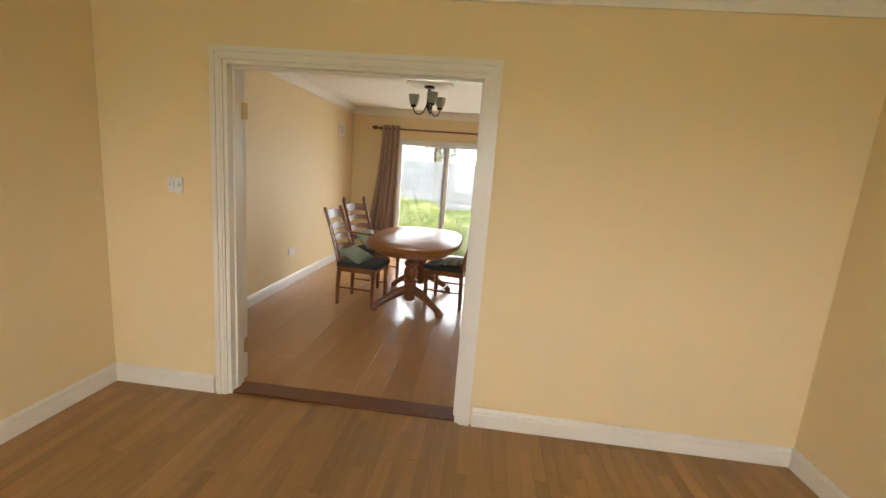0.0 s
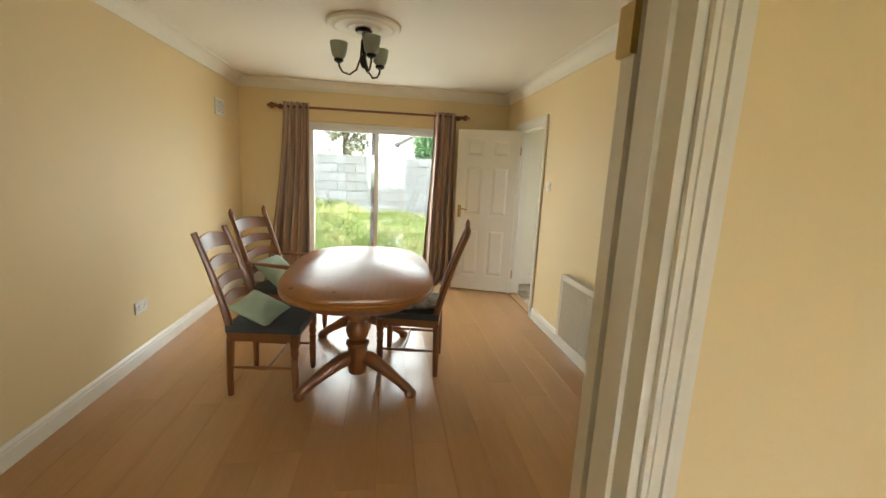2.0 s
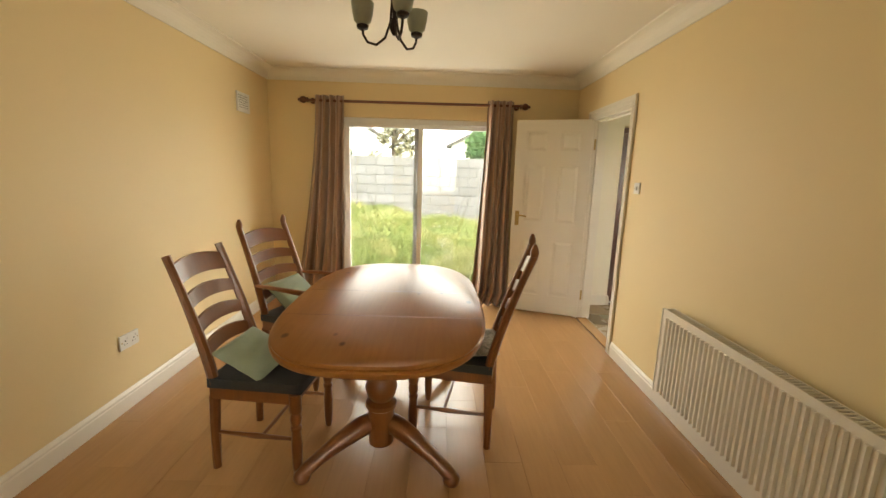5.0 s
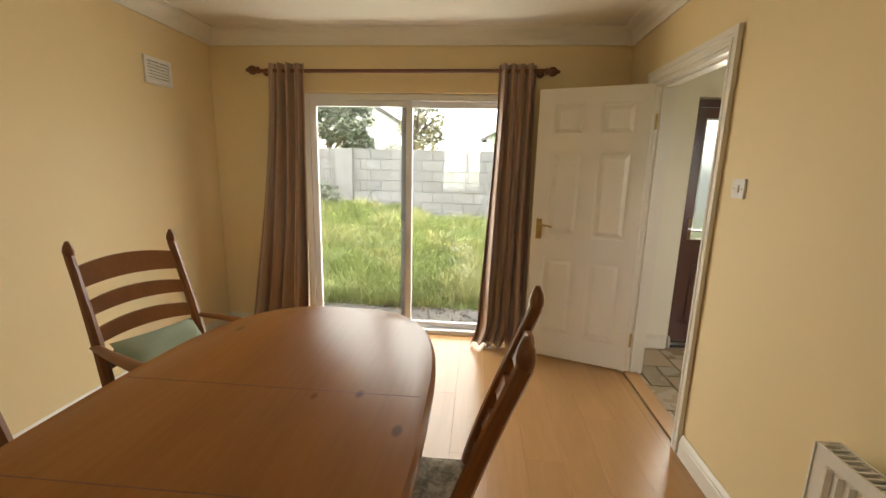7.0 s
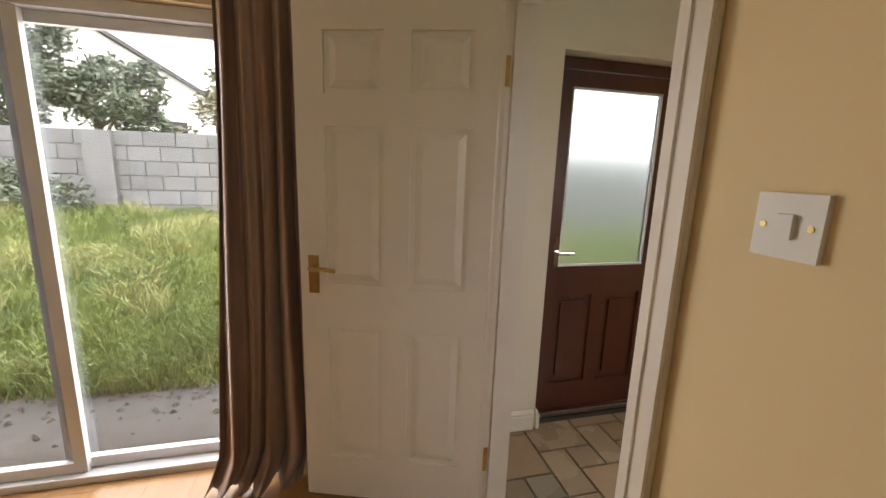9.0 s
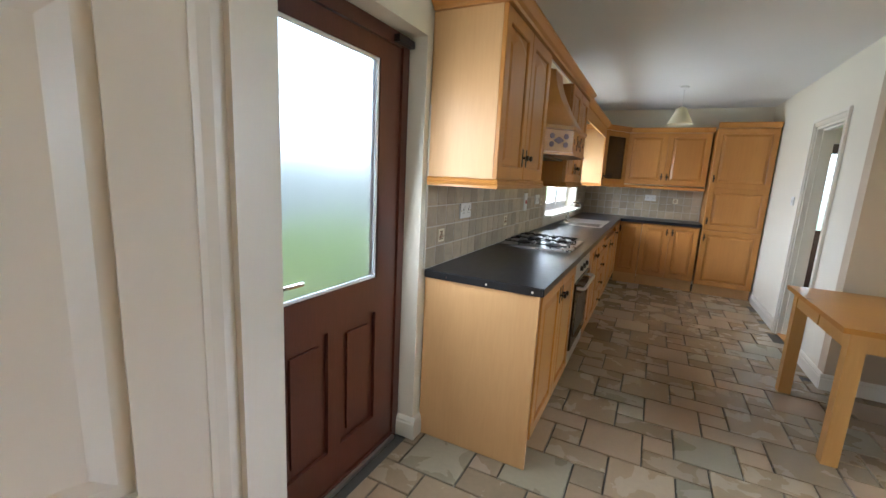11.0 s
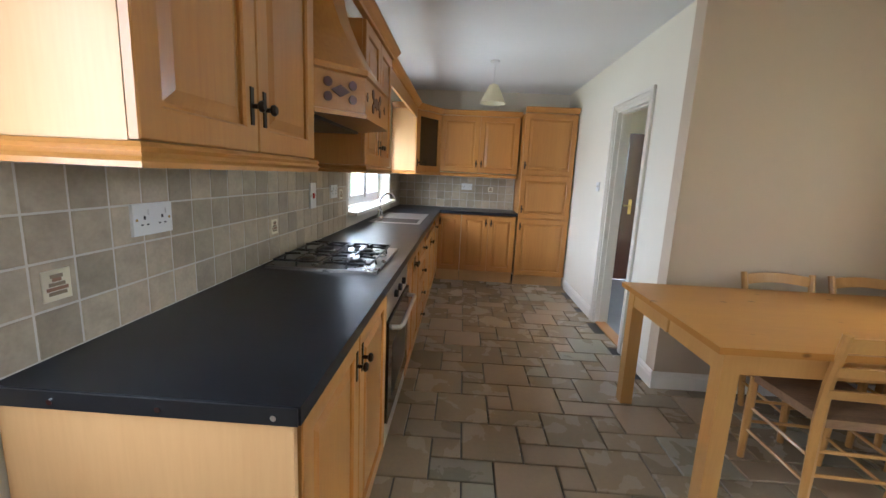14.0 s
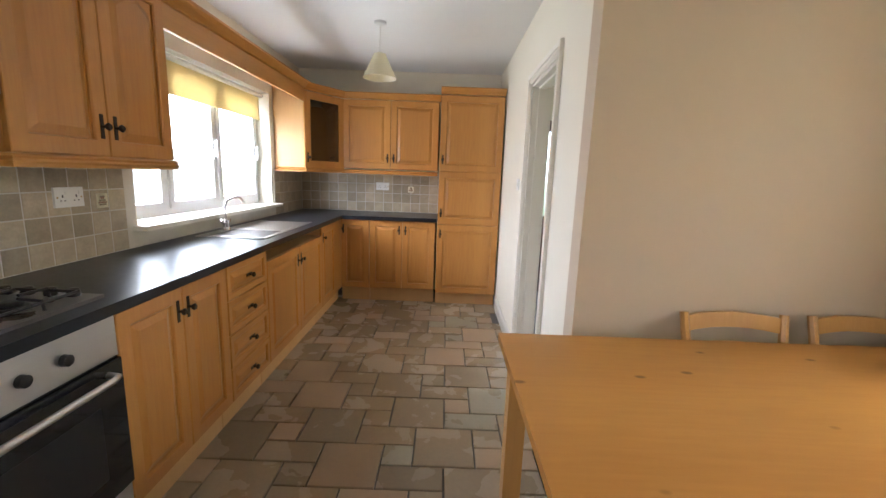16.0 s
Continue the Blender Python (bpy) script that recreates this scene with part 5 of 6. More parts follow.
def oven():
    root = thing("oven", "built-in oven with steel control panel and dark glass door", "oven")
    x0, x1, y = 3.13, 3.745, FR - 0.018
    part("body", boxes((x0, y + 0.002, 0.15, x1, 7.05, 0.868)), BLACK, root)
    panel = part("control_panel", boxes((x0, y - 0.002, 0.735, x1, y + 0.002, 0.868)), STEEL, root, bevel=0.001)
    for x in (3.33, 3.44, 3.56):
        bm = bmesh.new()
        lathe(bm, [(0.018, 0), (0.017, 0.016), (0.013, 0.018)], segs=16, m=pose(x, y - 0.002, 0.8, 90, 0, 0))
        part("knob", bm, BLACK, panel, smooth=True)
    door = part("oven_door", boxes((x0 + 0.002, y - 0.014, 0.27, x1 - 0.002, y + 0.0018, 0.728)), OVENGLASS, root, "dark glass oven door", bevel=0.003)
    part("window_line", boxes((x0 + 0.1, y - 0.0152, 0.35, x1 - 0.1, y - 0.0142, 0.6)), BLACK, door)
    bm = bmesh.new()
    tube(bm, [(x0 + 0.06, y - 0.014, 0.69), (x0 + 0.065, y - 0.05, 0.69), (x0 + 0.09, y - 0.058, 0.69), (x1 - 0.09, y - 0.058, 0.69), (x1 - 0.065, y - 0.05, 0.69), (x1 - 0.06, y - 0.014, 0.69)], 0.011, 10)
    part("handle", bm, STEEL, door, "steel bar handle", smooth=True)
    part("lower_panel", boxes((x0, y - 0.002, 0.155, x1, y + 0.0018, 0.262)), STEEL, root, bevel=0.001)
    part("plinth", boxes((x0, FR + 0.045, 0, x1, FR + 0.063, 0.149)), BEECHSIDE, root)


oven()


def sink():
    root = thing("sink", "stainless steel inset sink with ribbed drainer", "sink")
    z = 0.9115
    x0, x1, y0, y1 = 5.05, 5.98, 6.555, 7.0
    bm = boxes((x0, y0, z, x1, y0 + 0.03, z + 0.005), (x0, y1 - 0.06, z, x1, y1, z + 0.005), (x0, y0 + 0.03, z, x0 + 0.03, y1 - 0.06, z + 0.005), (5.42, y0 + 0.03, z, x1, y1 - 0.06, z + 0.002))
    part("rim", bm, STEEL, root)
    # No hollow here: a flat dark sheet stands for the bowl's shade.
    part("bowl", boxes((x0 + 0.03, y0 + 0.03, z, 5.42, y1 - 0.06, z + 0.0015)), IRON, root, "flat dark sheet standing for the shade in the sink bowl")
    for i in range(9):
        part("drainer_rib", boxes((5.47, y0 + 0.06 + 0.036 * i, z + 0.002, x1 - 0.05, y0 + 0.072 + 0.036 * i, z + 0.006)), STEEL, root, bevel=0.0015)
    tap = thing("mixer_tap", "chrome swan-neck mixer tap", "tap", m=pose(5.36, 6.965, z + 0.005))
    bm = bmesh.new()
    lathe(bm, [(0.03, 0), (0.028, 0.012), (0.02, 0.02), (0.022, 0.07), (0.014, 0.08)], segs=16)
    part("base", bm, CHROME, tap, smooth=True)
    bm = bmesh.new()
    tube(bm, [(0, 0, 0.075), (0, 0, 0.17), (0, -0.015, 0.21), (0, -0.06, 0.235), (0, -0.11, 0.225), (0, -0.135, 0.19)], 0.011, 10)
    part("spout", bm, CHROME, tap, smooth=True)
    for s in (-1, 1):
        bm = bmesh.new()
        tube(bm, [(s * 0.018, 0, 0.05), (s * 0.045, 0, 0.055), (s * 0.06, 0, 0.075)], 0.009, 8)
        part("lever", bm, CHROME, tap, smooth=True)


sink()


def kitchen_table():
    root = thing("kitchen_table", "long honey pine kitchen table with square legs", "table")
    x0, x1, y0, y1 = 3.04, 4.02, 3.5, 5.19
    part("tabletop", boxes((x0, y0, 0.722, x1, y1, 0.75)), TABLEWOOD, root, bevel=0.005)
    for a, b in ((x0 + 0.03, y1 - 0.11), (x1 - 0.1, y1 - 0.11), (x0 + 0.03, y0 + 0.03), (x1 - 0.1, y0 + 0.03)):
        part("leg", boxes((a, b, 0, a + 0.07, b + 0.07, 0.721)), TABLELEG, root, bevel=0.005)
    part("apron", boxes((x0 + 0.045, y0 + 0.1, 0.625, x0 + 0.067, y1 - 0.11, 0.721)), TABLELEG, root)
    part("apron", boxes((x1 - 0.067, y0 + 0.1, 0.625, x1 - 0.045, y1 - 0.11, 0.721)), TABLELEG, root)
    part("apron", boxes((x0 + 0.1, y0 + 0.045, 0.625, x1 - 0.1, y0 + 0.067, 0.721)), TABLELEG, root)
    part("apron", boxes((x0 + 0.1, y1 - 0.067, 0.625, x0 + 0.46, y1 - 0.045, 0.721)), TABLELEG, root)
    part("apron", boxes((x0 + 0.48, y1 - 0.067, 0.625, x1 - 0.1, y1 - 0.045, 0.721)), TABLELEG, root)


kitchen_table()


def rush_chair():
    """A rush-seated kitchen chair facing +x, local origin under the seat's middle."""
    root = thing("kitchen_chair", "pale pine kitchen chair with a woven rush seat", "chair", "chairs round the kitchen table")
    for s in (-1, 1):
        bm = bmesh.new()
        pts = [(-0.17, s * 0.15, 0), (-0.185, s * 0.165, 0.22), (-0.19, s * 0.175, 0.44), (-0.215, s * 0.19, 0.62), (-0.27, s * 0.205, 0.84)]
        tube(bm, pts, 0.019, 8, radii=[0.017, 0.02, 0.021, 0.02, 0.017])
        part("back_post", bm, TABLELEG, root, smooth=True)
        bm = bmesh.new()
        tube(bm, [(0.2, s * 0.18, 0), (0.195, s * 0.185, 0.24), (0.185, s * 0.19, 0.445)], 0.018, 8, radii=[0.016, 0.02, 0.019])
        part("leg", bm, TABLELEG, root, smooth=True)
        for z in (0.16, 0.28):
            bm = bmesh.new()
            tube(bm, [(-0.18, s * (0.158 + z * 0.04), z), (0.197, s * 0.183, z)], 0.008, 6)
            part("stretcher", bm, TABLELEG, root, smooth=True)
    for x, w in ((0.197, 0.183), (-0.182, 0.163)):
        for z in (0.2, 0.31):
            bm = bmesh.new()
            tube(bm, [(x, -w, z), (x, w, z)], 0.008, 6)
            part("stretcher", bm, TABLELEG, root, smooth=True)
    bm = bmesh.new()
    prism(bm, [(-0.2, -0.16), (0.205, -0.205), (0.205, 0.205), (-0.2, 0.16)], 0.425, 0.462)
    soften(bm, 0.014)
    part("seat", bm, RUSH, root, "woven brown rush seat", smooth=True)
    for z, h in ((0.56, 0.04), (0.66, 0.042), (0.765, 0.06)):
        bm = bmesh.new()
        rows = []
        for i in range(11):
            u = -1 + i / 5
            bow = -0.03 * (1 - u * u)
            up = 0.014 * (1 - u * u)
            xb = -0.205 - 0.065 * max(0, (z - 0.5)) / 0.34
            rows.append([bm.verts.new(c) for c in ((xb + bow + 0.008, u * 0.192, z + up), (xb + bow - 0.008, u * 0.192, z + up), (xb - 0.012 + bow - 0.008, u * 0.197, z + h + up), (xb - 0.012 + bow + 0.008, u * 0.197, z + h + up))])
        for a, b in zip(rows, rows[1:]):
            for q in range(4):
                bm.faces.new((a[q], a[(q + 1) % 4], b[(q + 1) % 4], b[q]))
        bm.faces.new(rows[0])
        bm.faces.new(rows[-1][::-1])
        part("back_slat", bm, TABLELEG, root, smooth=True)
    return root


kc = rush_chair()
kc.matrix_basis = pose(3.27, 4.54, 0, 0, 0, -4)
copy_thing(kc, pose(3.25, 3.83, 0, 0, 0, 3))
copy_thing(kc, pose(3.83, 4.22, 0, 0, 0, 180))
copy_thing(kc, pose(3.83, 3.7, 0, 0, 0, 178))


def pendant(name, label, x, y, up=0.0):
    root = thing(name, label, "pendant light", "kitchen pendants", m=pose(x, y, 0))
    bm = bmesh.new()
    lathe(bm, [(0.045, CZ - 0.001), (0.045, CZ - 0.018), (0.02, CZ - 0.03)][::-1], segs=18)
    part("ceiling_cup", bm, PLASTIC, root, smooth=True)
    bm = bmesh.new()
    tube(bm, [(0, 0, CZ - 0.03), (0, 0, 2.24 + up)], 0.004, 6)
    part("cord", bm, PLASTIC, root)
    bm = bmesh.new()
    lathe(bm, [(0.125, 2.055 + up), (0.045, 2.225 + up), (0.02, 2.235 + up), (0.02, 2.23 + up), (0.042, 2.22 + up), (0.12, 2.055 + up)], segs=28, hollow=True)
    part("shade", bm, SHADE, root, "ivory cone shade", smooth=True)
    bm = bmesh.new()
    lathe(bm, [(0.01, 2.09 + up), (0.03, 2.11 + up), (0.032, 2.14 + up), (0.018, 2.18 + up), (0.018, 2.24 + up)], segs=14)
    part("bulb", bm, PLASTIC, root, smooth=True)


pendant("pendant_light", "ivory cone pendant light over the galley", 5.76, 5.95)
pendant("pendant_light", "ivory cone pendant light near the kitchen table", 2.75, 5.02, 0.06)
TF = YN - 0.0125                # face of the splashback tiles
plate("wall_socket", "white double socket on the tiled splashback", pose(2.637, TF, 1.185), 0.146, 0.086, 0, 2, "socket")
plate("cooker_switch", "white cooker switch with a red rocker", pose(3.885, TF, 1.19), 0.085, 0.146, 1, 0, "switch", True)
plate("wall_socket", "white double socket beside the kitchen window", pose(4.272, TF, 1.2), 0.14, 0.086, 0, 2, "socket")
plate("wall_socket", "white double socket on the far splashback", pose(KX1 - 0.0125, 6.146, 1.2, 0, 0, -90), 0.146, 0.086, 0, 2, "socket")
plate("light_switch", "white light switch beside the hall doorway", pose(5.72, YH, 1.3, 0, 0, 180), 0.086, 0.086, 1)


# hall beyond the kitchen
def hall_door():
    root = thing("door_front", "mahogany front door with a tall frosted pane", "door", kind="structure")
    x, y0, y1 = 7.3, 3.8, 4.6
    part("leaf", boxes((x, y0, 0.01, x + 0.04, y0 + 0.2, 2.0), (x, y1 - 0.12, 0.01, x + 0.04, y1, 2.0), (x, y0 + 0.2, 1.88, x + 0.04, y1 - 0.12, 2.0), (x, y0 + 0.2, 0.01, x + 0.04, y1 - 0.12, 0.92)), MAHOGANY, root, bevel=0.004)
    part("pane", boxes((x + 0.015, y0 + 0.2, 0.92, x + 0.021, y1 - 0.12, 1.88)), FROST, root, "pale frosted glass")
    h = part("handle", boxes((x - 0.008, y0 + 0.08, 0.93, x - 0.001, y0 + 0.12, 1.13)), BRASS, root, "brass handle plate", bevel=0.003)
    bm = bmesh.new()
    tube(bm, [(x - 0.006, y0 + 0.1, 1.05), (x - 0.05, y0 + 0.1, 1.05), (x - 0.052, y0 + 0.2, 1.045)], 0.009)
    part("lever", bm, BRASS, h, smooth=True)
    part("frame", boxes((x - 0.02, y0 - 0.08, 0, x + 0.05, y0 - 0.002, 2.06), (x - 0.02, y1 + 0.002, 0, x + 0.05, y1 + 0.06, 2.06), (x - 0.02, y0 - 0.002, 2.002, x + 0.05, y1 + 0.002, 2.06)), WHITE, root, bevel=0.004)


hall_door()
tagged(part("strike_plate", boxes((5.4, YH - 0.075, 0.93, 5.4025, YH - 0.045, 1.06)), STEEL), "steel strike plate on the hall door jamb", "strike plate")


# ---------- garden ----------
def ground_z(x, y):
    """Level strip by the house, then a bank rising to the boundary wall."""
    if y < 8.2:
        return -0.16
    u = min(1, (y - 8.2) / 4.2)
    return -0.16 + 0.5 * (u * u * (3 - 2 * u)) + 0.125 * u * max(-1.5, min(2.4, -x - 1))


bm = bmesh.new()
xs = [-400, -60, -25, -14] + [-10 + 0.5 * i for i in range(45)] + [18, 40, 100, 400]
ys = [-400, -100, -30, -8, 0, 7.2, 7.7, 8.15, 8.25] + [8.5 + 0.35 * i for i in range(14)] + [15, 20, 40, 100, 400]
vv = [[bm.verts.new((x, y, (ground_z(x, y) if 7 < y < 16 else (-0.16 if y <= 7.2 else ground_z(x, 13)))
                     + (0.03 * noise.noise((x * 0.8, y * 0.8, 0)) if y > 8.2 else 0) - (0.3 if y < 7.2 else 0))) for x in xs] for y in ys]
for a, b in zip(vv, vv[1:]):
    for i in range(len(xs) - 1):
        bm.faces.new((a[i], a[i + 1], b[i + 1], b[i]))
structure("ground", bm, SOIL, "rough grassy garden ground rising to a wall", "ground")
bm = bmesh.new()
gv = [[bm.verts.new((-9 + 0.25 * i, 7.39 + 0.16 * j + (0.05 * noise.noise((i * 0.7, j, 3)) if j == 5 else 0), -0.145 + 0.016 * noise.noise((i * 0.9, j * 0.9, 1)))) for i in range(81)] for j in range(6)]
for a, b in zip(gv, gv[1:]):
    for i in range(80):
        bm.faces.new((a[i], a[i + 1], b[i + 1], b[i]))
structure("gravel_path", bm, GRAVEL, "grey gravel and rubble strip along the house", "path")

# loose stones on the strip
rnd = random.Random(5)
bm = bmesh.new()
for _ in range(500):
    x, y, r = rnd.uniform(-4.2, 1.5), 7.45 + 0.8 * rnd.random() ** 0.5, rnd.uniform(0.008, 0.03)
    q = [bm.verts.new((x + r * a * rnd.uniform(0.7, 1.3), y + r * b * rnd.uniform(0.7, 1.3), -0.142 + r * c)) for a, b, c in ((1, 0, 0), (0, 1, 0), (-1, 0, 0), (0, -1, 0), (0, 0, 0.8))]
    for i in range(4):
        bm.faces.new((q[i], q[(i + 1) % 4], q[4]))
tagged(part("rubble", bm, GRAVEL), "loose grey stones on the gravel strip", "stones", kind="stuff")


def blades(name, label, count, material, seed, height, x_range, y_range, clump):
    rnd = random.Random(seed)
    verts, faces = [], []
    for _ in range(count):
        x, y = rnd.uniform(*x_range), rnd.uniform(*y_range)
        k = noise.noise((x * 1.3, y * 1.3, seed))
        if clump and k < clump - 0.3:
            continue
        z = ground_z(x, y) - 0.02
        h = height * rnd.uniform(0.5, 1.3) * (1 + 0.9 * k)
        a, w = rnd.uniform(0, 6.28), rnd.uniform(0.004, 0.009)
        lx, ly = rnd.uniform(-0.7, 0.9) * h, rnd.uniform(-0.7, 0.3) * h
        dx, dy = math.cos(a) * w, math.sin(a) * w
        i = len(verts)
        verts += [(x - dx, y - dy, z), (x + dx, y + dy, z), (x + lx * 0.4 + dx * 0.7, y + ly * 0.4 + dy * 0.7, z + h * 0.7), (x + lx * 0.4 - dx * 0.7, y + ly * 0.4 - dy * 0.7, z + h * 0.7), (x + lx, y + ly, z + h * 0.95)]
        faces += [(i, i + 1, i + 2, i + 3), (i + 3, i + 2, i + 4)]
    me = bpy.data.meshes.new(name)
    me.from_pydata(verts, [], faces)
    me.materials.append(material)
    return tagged(new(name, me), label, "grass", kind="stuff")


blades("grass", "long uneven green garden grass", 150000, GRASS, 2, 0.16, (-8.5, 9.0), (8.15, 12.6), 0)
blades("grass", "dry yellowish tufts among the grass", 70000, STRAW, 7, 0.19, (-7.5, 4.0), (8.4, 12.4), 0.35)


def leaf_cloud(rnd, blobs, count, size):
    verts, faces = [], []
    total = sum(b[3] ** 2 for b in blobs)
    for cx, cy, cz, r, sq in blobs:
        for _ in range(int(count * r * r / total)):
            d = Vector((rnd.gauss(0, 1), rnd.gauss(0, 1), rnd.gauss(0, 1))).normalized()
            k = r * (0.6 + 0.45 * rnd.random()) * (1 + 0.35 * noise.noise(d * 2.2 + Vector((cx, cy, cz))))
            c = Vector((cx, cy, cz)) + Vector((d.x * k, d.y * k, d.z * k * sq))
            u = Vector((rnd.gauss(0, 1), rnd.gauss(0, 1), rnd.gauss(0, 0.6))).normalized() * size * rnd.uniform(0.6, 1.4)
            w = u.cross(Vector((rnd.gauss(0, 1), rnd.gauss(0, 1), rnd.gauss(0, 1)))).normalized() * size * 0.35
            i = len(verts)
            verts += [tuple(c - u), tuple(c + w), tuple(c + u), tuple(c - w)]
            faces.append((i, i + 1, i + 2, i + 3))
    return verts, faces


def tree(name, label, x, y, z, h, r, material, seed, count, size=0.08, category="tree"):
    rnd = random.Random(seed)
    root = thing(name, label, category)
    bm = bmesh.new()
    tube(bm, [(x, y, z - 0.2), (x + 0.05, y, z + h * 0.3), (x - 0.03, y + 0.05, z + h * 0.6), (x, y, z + h * 0.85)], 0.1, 8, radii=[0.13, 0.1, 0.07, 0.02])
    tips = []
    for _ in range(9):
        a, u = rnd.uniform(0, 6.28), rnd.uniform(0.3, 0.7)
        tip = (x + math.cos(a) * r * 0.75, y + math.sin(a) * r * 0.75, z + h * min(0.95, u + rnd.uniform(0.1, 0.35)))
        tube(bm, [(x, y, z + h * u), ((x + tip[0]) / 2, (y + tip[1]) / 2, (z + h * u + tip[2]) / 2 + 0.1), tip], 0.03, 6, radii=[0.05, 0.03, 0.008])
        tips.append(tip)
    part("trunk", bm, BARK, root, smooth=True)
    blobs = [(x, y, z + h * 0.7, r * 0.6, 0.8)] + [(*t, r * rnd.uniform(0.25, 0.45), 0.8) for t in tips]
    vs, fs = leaf_cloud(rnd, blobs, count, size)
    me = bpy.data.meshes.new("crown")
    me.from_pydata(vs, [], fs)
    me.materials.append(material)
    ob = new("crown", me)
    ob.parent = root
    return root


tree("tree", "dark evergreen tree behind the garden wall", -7.2, 15.6, 0.6, 3.6, 1.9, LEAF, 11, 9000)
tree("tree", "dark evergreen tree behind the garden wall", -4.9, 16.2, 0.6, 3.0, 1.3, LEAF, 12, 6000)
tree("tree", "thin pale shrub rising over the garden wall", -1.95, 14.2, 0.6, 2.5, 0.8, LEAFL, 13, 2200, 0.06)
tree("tree", "green shrub rising over the garden wall", 0.85, 14.8, 0.6, 2.5, 0.9, LEAFG, 14, 5000)
# creeper heaped against the wall
ivy = thing("bush", "dark green creeper bush heaped against the wall", "bush")
rnd = random.Random(21)
blobs = [(-6.4 + 0.35 * i, 12.1 + rnd.uniform(-0.3, 0.3), 0.75 + 0.55 * max(0, 1 - abs(i - 3) / 4.5), 0.42, 0.9) for i in range(9)]
vs, fs = leaf_cloud(rnd, blobs, 6000, 0.05)
me = bpy.data.meshes.new("leaves")
me.from_pydata(vs, [], fs)
me.materials.append(LEAF)
ob = new("leaves", me)
ob.parent = ivy
bm = bmesh.new()
for bx_, by_, bz_, br_, _ in blobs:
    tube(bm, [(bx_, by_, 0.3), (bx_ + 0.1, by_ - 0.1, bz_), (bx_ + 0.2, by_, bz_ + 0.3)], 0.012, 5)
part("stems", bm, BARK, ivy)


def house(name, label, x, y, w, d, eave, ridge, turn, z=0.5):
    root = thing(name, label, "house", m=pose(x, y, z, 0, 0, turn))
    bm = bmesh.new()
    prism(bm, [(-w / 2, 0), (w / 2, 0), (w / 2, eave), (0, ridge - 0.05), (-w / 2, eave)], -d / 2, d / 2, axis=1)
    part("wall", bm, RENDERED, root)
    for s in (-1, 1):
        bm = bmesh.new()
        prism(bm, [(0, ridge), (s * (w / 2 + 0.3), eave - 0.2), (s * (w / 2 + 0.3), eave - 0.05), (0, ridge + 0.15)], -d / 2 - 0.2, d / 2 + 0.2, axis=1)
        part("roof", bm, ROOF, root)
    for xx, zz in ((-w / 4, 1.2), (w / 4, 1.2)):
        wd = part("window", boxes((xx - 0.5, -d / 2 - 0.03, zz, xx + 0.5, -d / 2 + 0.02, zz + 1.1)), UPVC, root)
        part("pane", boxes((xx - 0.44, -d / 2 - 0.04, zz + 0.06, xx + 0.44, -d / 2 - 0.031, zz + 1.04)), OVENGLASS, wd)
    return root


house("house", "white rendered bungalow with a dark pitched roof beyond the wall", -9.5, 27, 9, 10, 2.6, 5.2, 20)
house("house", "white rendered house with a dark roof beyond the garden", 6, 30, 10, 9, 2.6, 5.0, -15)


# ---------- pieces: planks, tiles, blocks ----------
mesh_cache = {}


def piece(name, key, material, parent, loc, make, rot=None):
    if key not in mesh_cache:
        bm = make()
        bmesh.ops.recalc_face_normals(bm, faces=bm.faces)
        me = bpy.data.meshes.new(name)
        bm.to_mesh(me)
        bm.free()
        mesh_cache[key] = me
    me = mesh_cache[key]
    if not me.materials:
        me.materials.append(material)
    ob = bpy.data.objects.new(name, me)
    scene.collection.objects.link(ob)
    ob.parent = parent
    ob.location = loc
    if rot:
        ob.rotation_euler = rot
    return ob


def slab(w, d, t, c):
    """A slab with a small chamfer on its upper edge, centred, top at z = 0."""
    bm = bmesh.new()
    x, y = w / 2, d / 2
    rings = [[(-x, -y), (x, -y), (x, y), (-x, y)]] * 2 + [[(-x + c, -y + c), (x - c, -y + c), (x - c, y - c), (-x + c, y - c)]]
    rows = [[bm.verts.new((*p, z)) for p in ring] for ring, z in zip(rings, (-t, -c, 0))]
    for a, b in zip(rows, rows[1:]):
        for i in range(4):
            bm.faces.new((a[i], a[(i + 1) % 4], b[(i + 1) % 4], b[i]))
    bm.faces.new(rows[2])
    return bm


def planks(parent, x0, y0, x1, y1, pw, pl, material, tag, gap=0.0006, seed=1):
    rnd = random.Random(seed)
    x = x0
    while x < x1 - 1e-4:
        w = min(pw, x1 - x)
        y = y0 - rnd.uniform(0, pl)
        while y < y1:
            a, b = max(y, y0), min(y + pl, y1)
            if b - a > 0.02:
                piece("plank", (tag, round(w, 3), round(b - a, 3)), material, parent, (x + w / 2, (a + b) / 2, 0), lambda: slab(w - gap, b - a - gap, 0.011, 0.0006))
            y += pl
        x += pw


planks(bpy.data.objects["floor_dining"], XL, 2.56, XR, YN + 0.04, 0.19, 1.2, LAMINATE, "lam", seed=3)
planks(bpy.data.objects["floor_living"], XL, -0.6, 1.6, 2.43, 0.066, 0.75, OAKFLOOR, "oak", gap=0.0004, seed=4)
planks(bpy.data.objects["floor_living"], XL, -2.45, 1.6, -0.6, 0.33, 1.85, OAKFLOOR, "oakb", seed=6)


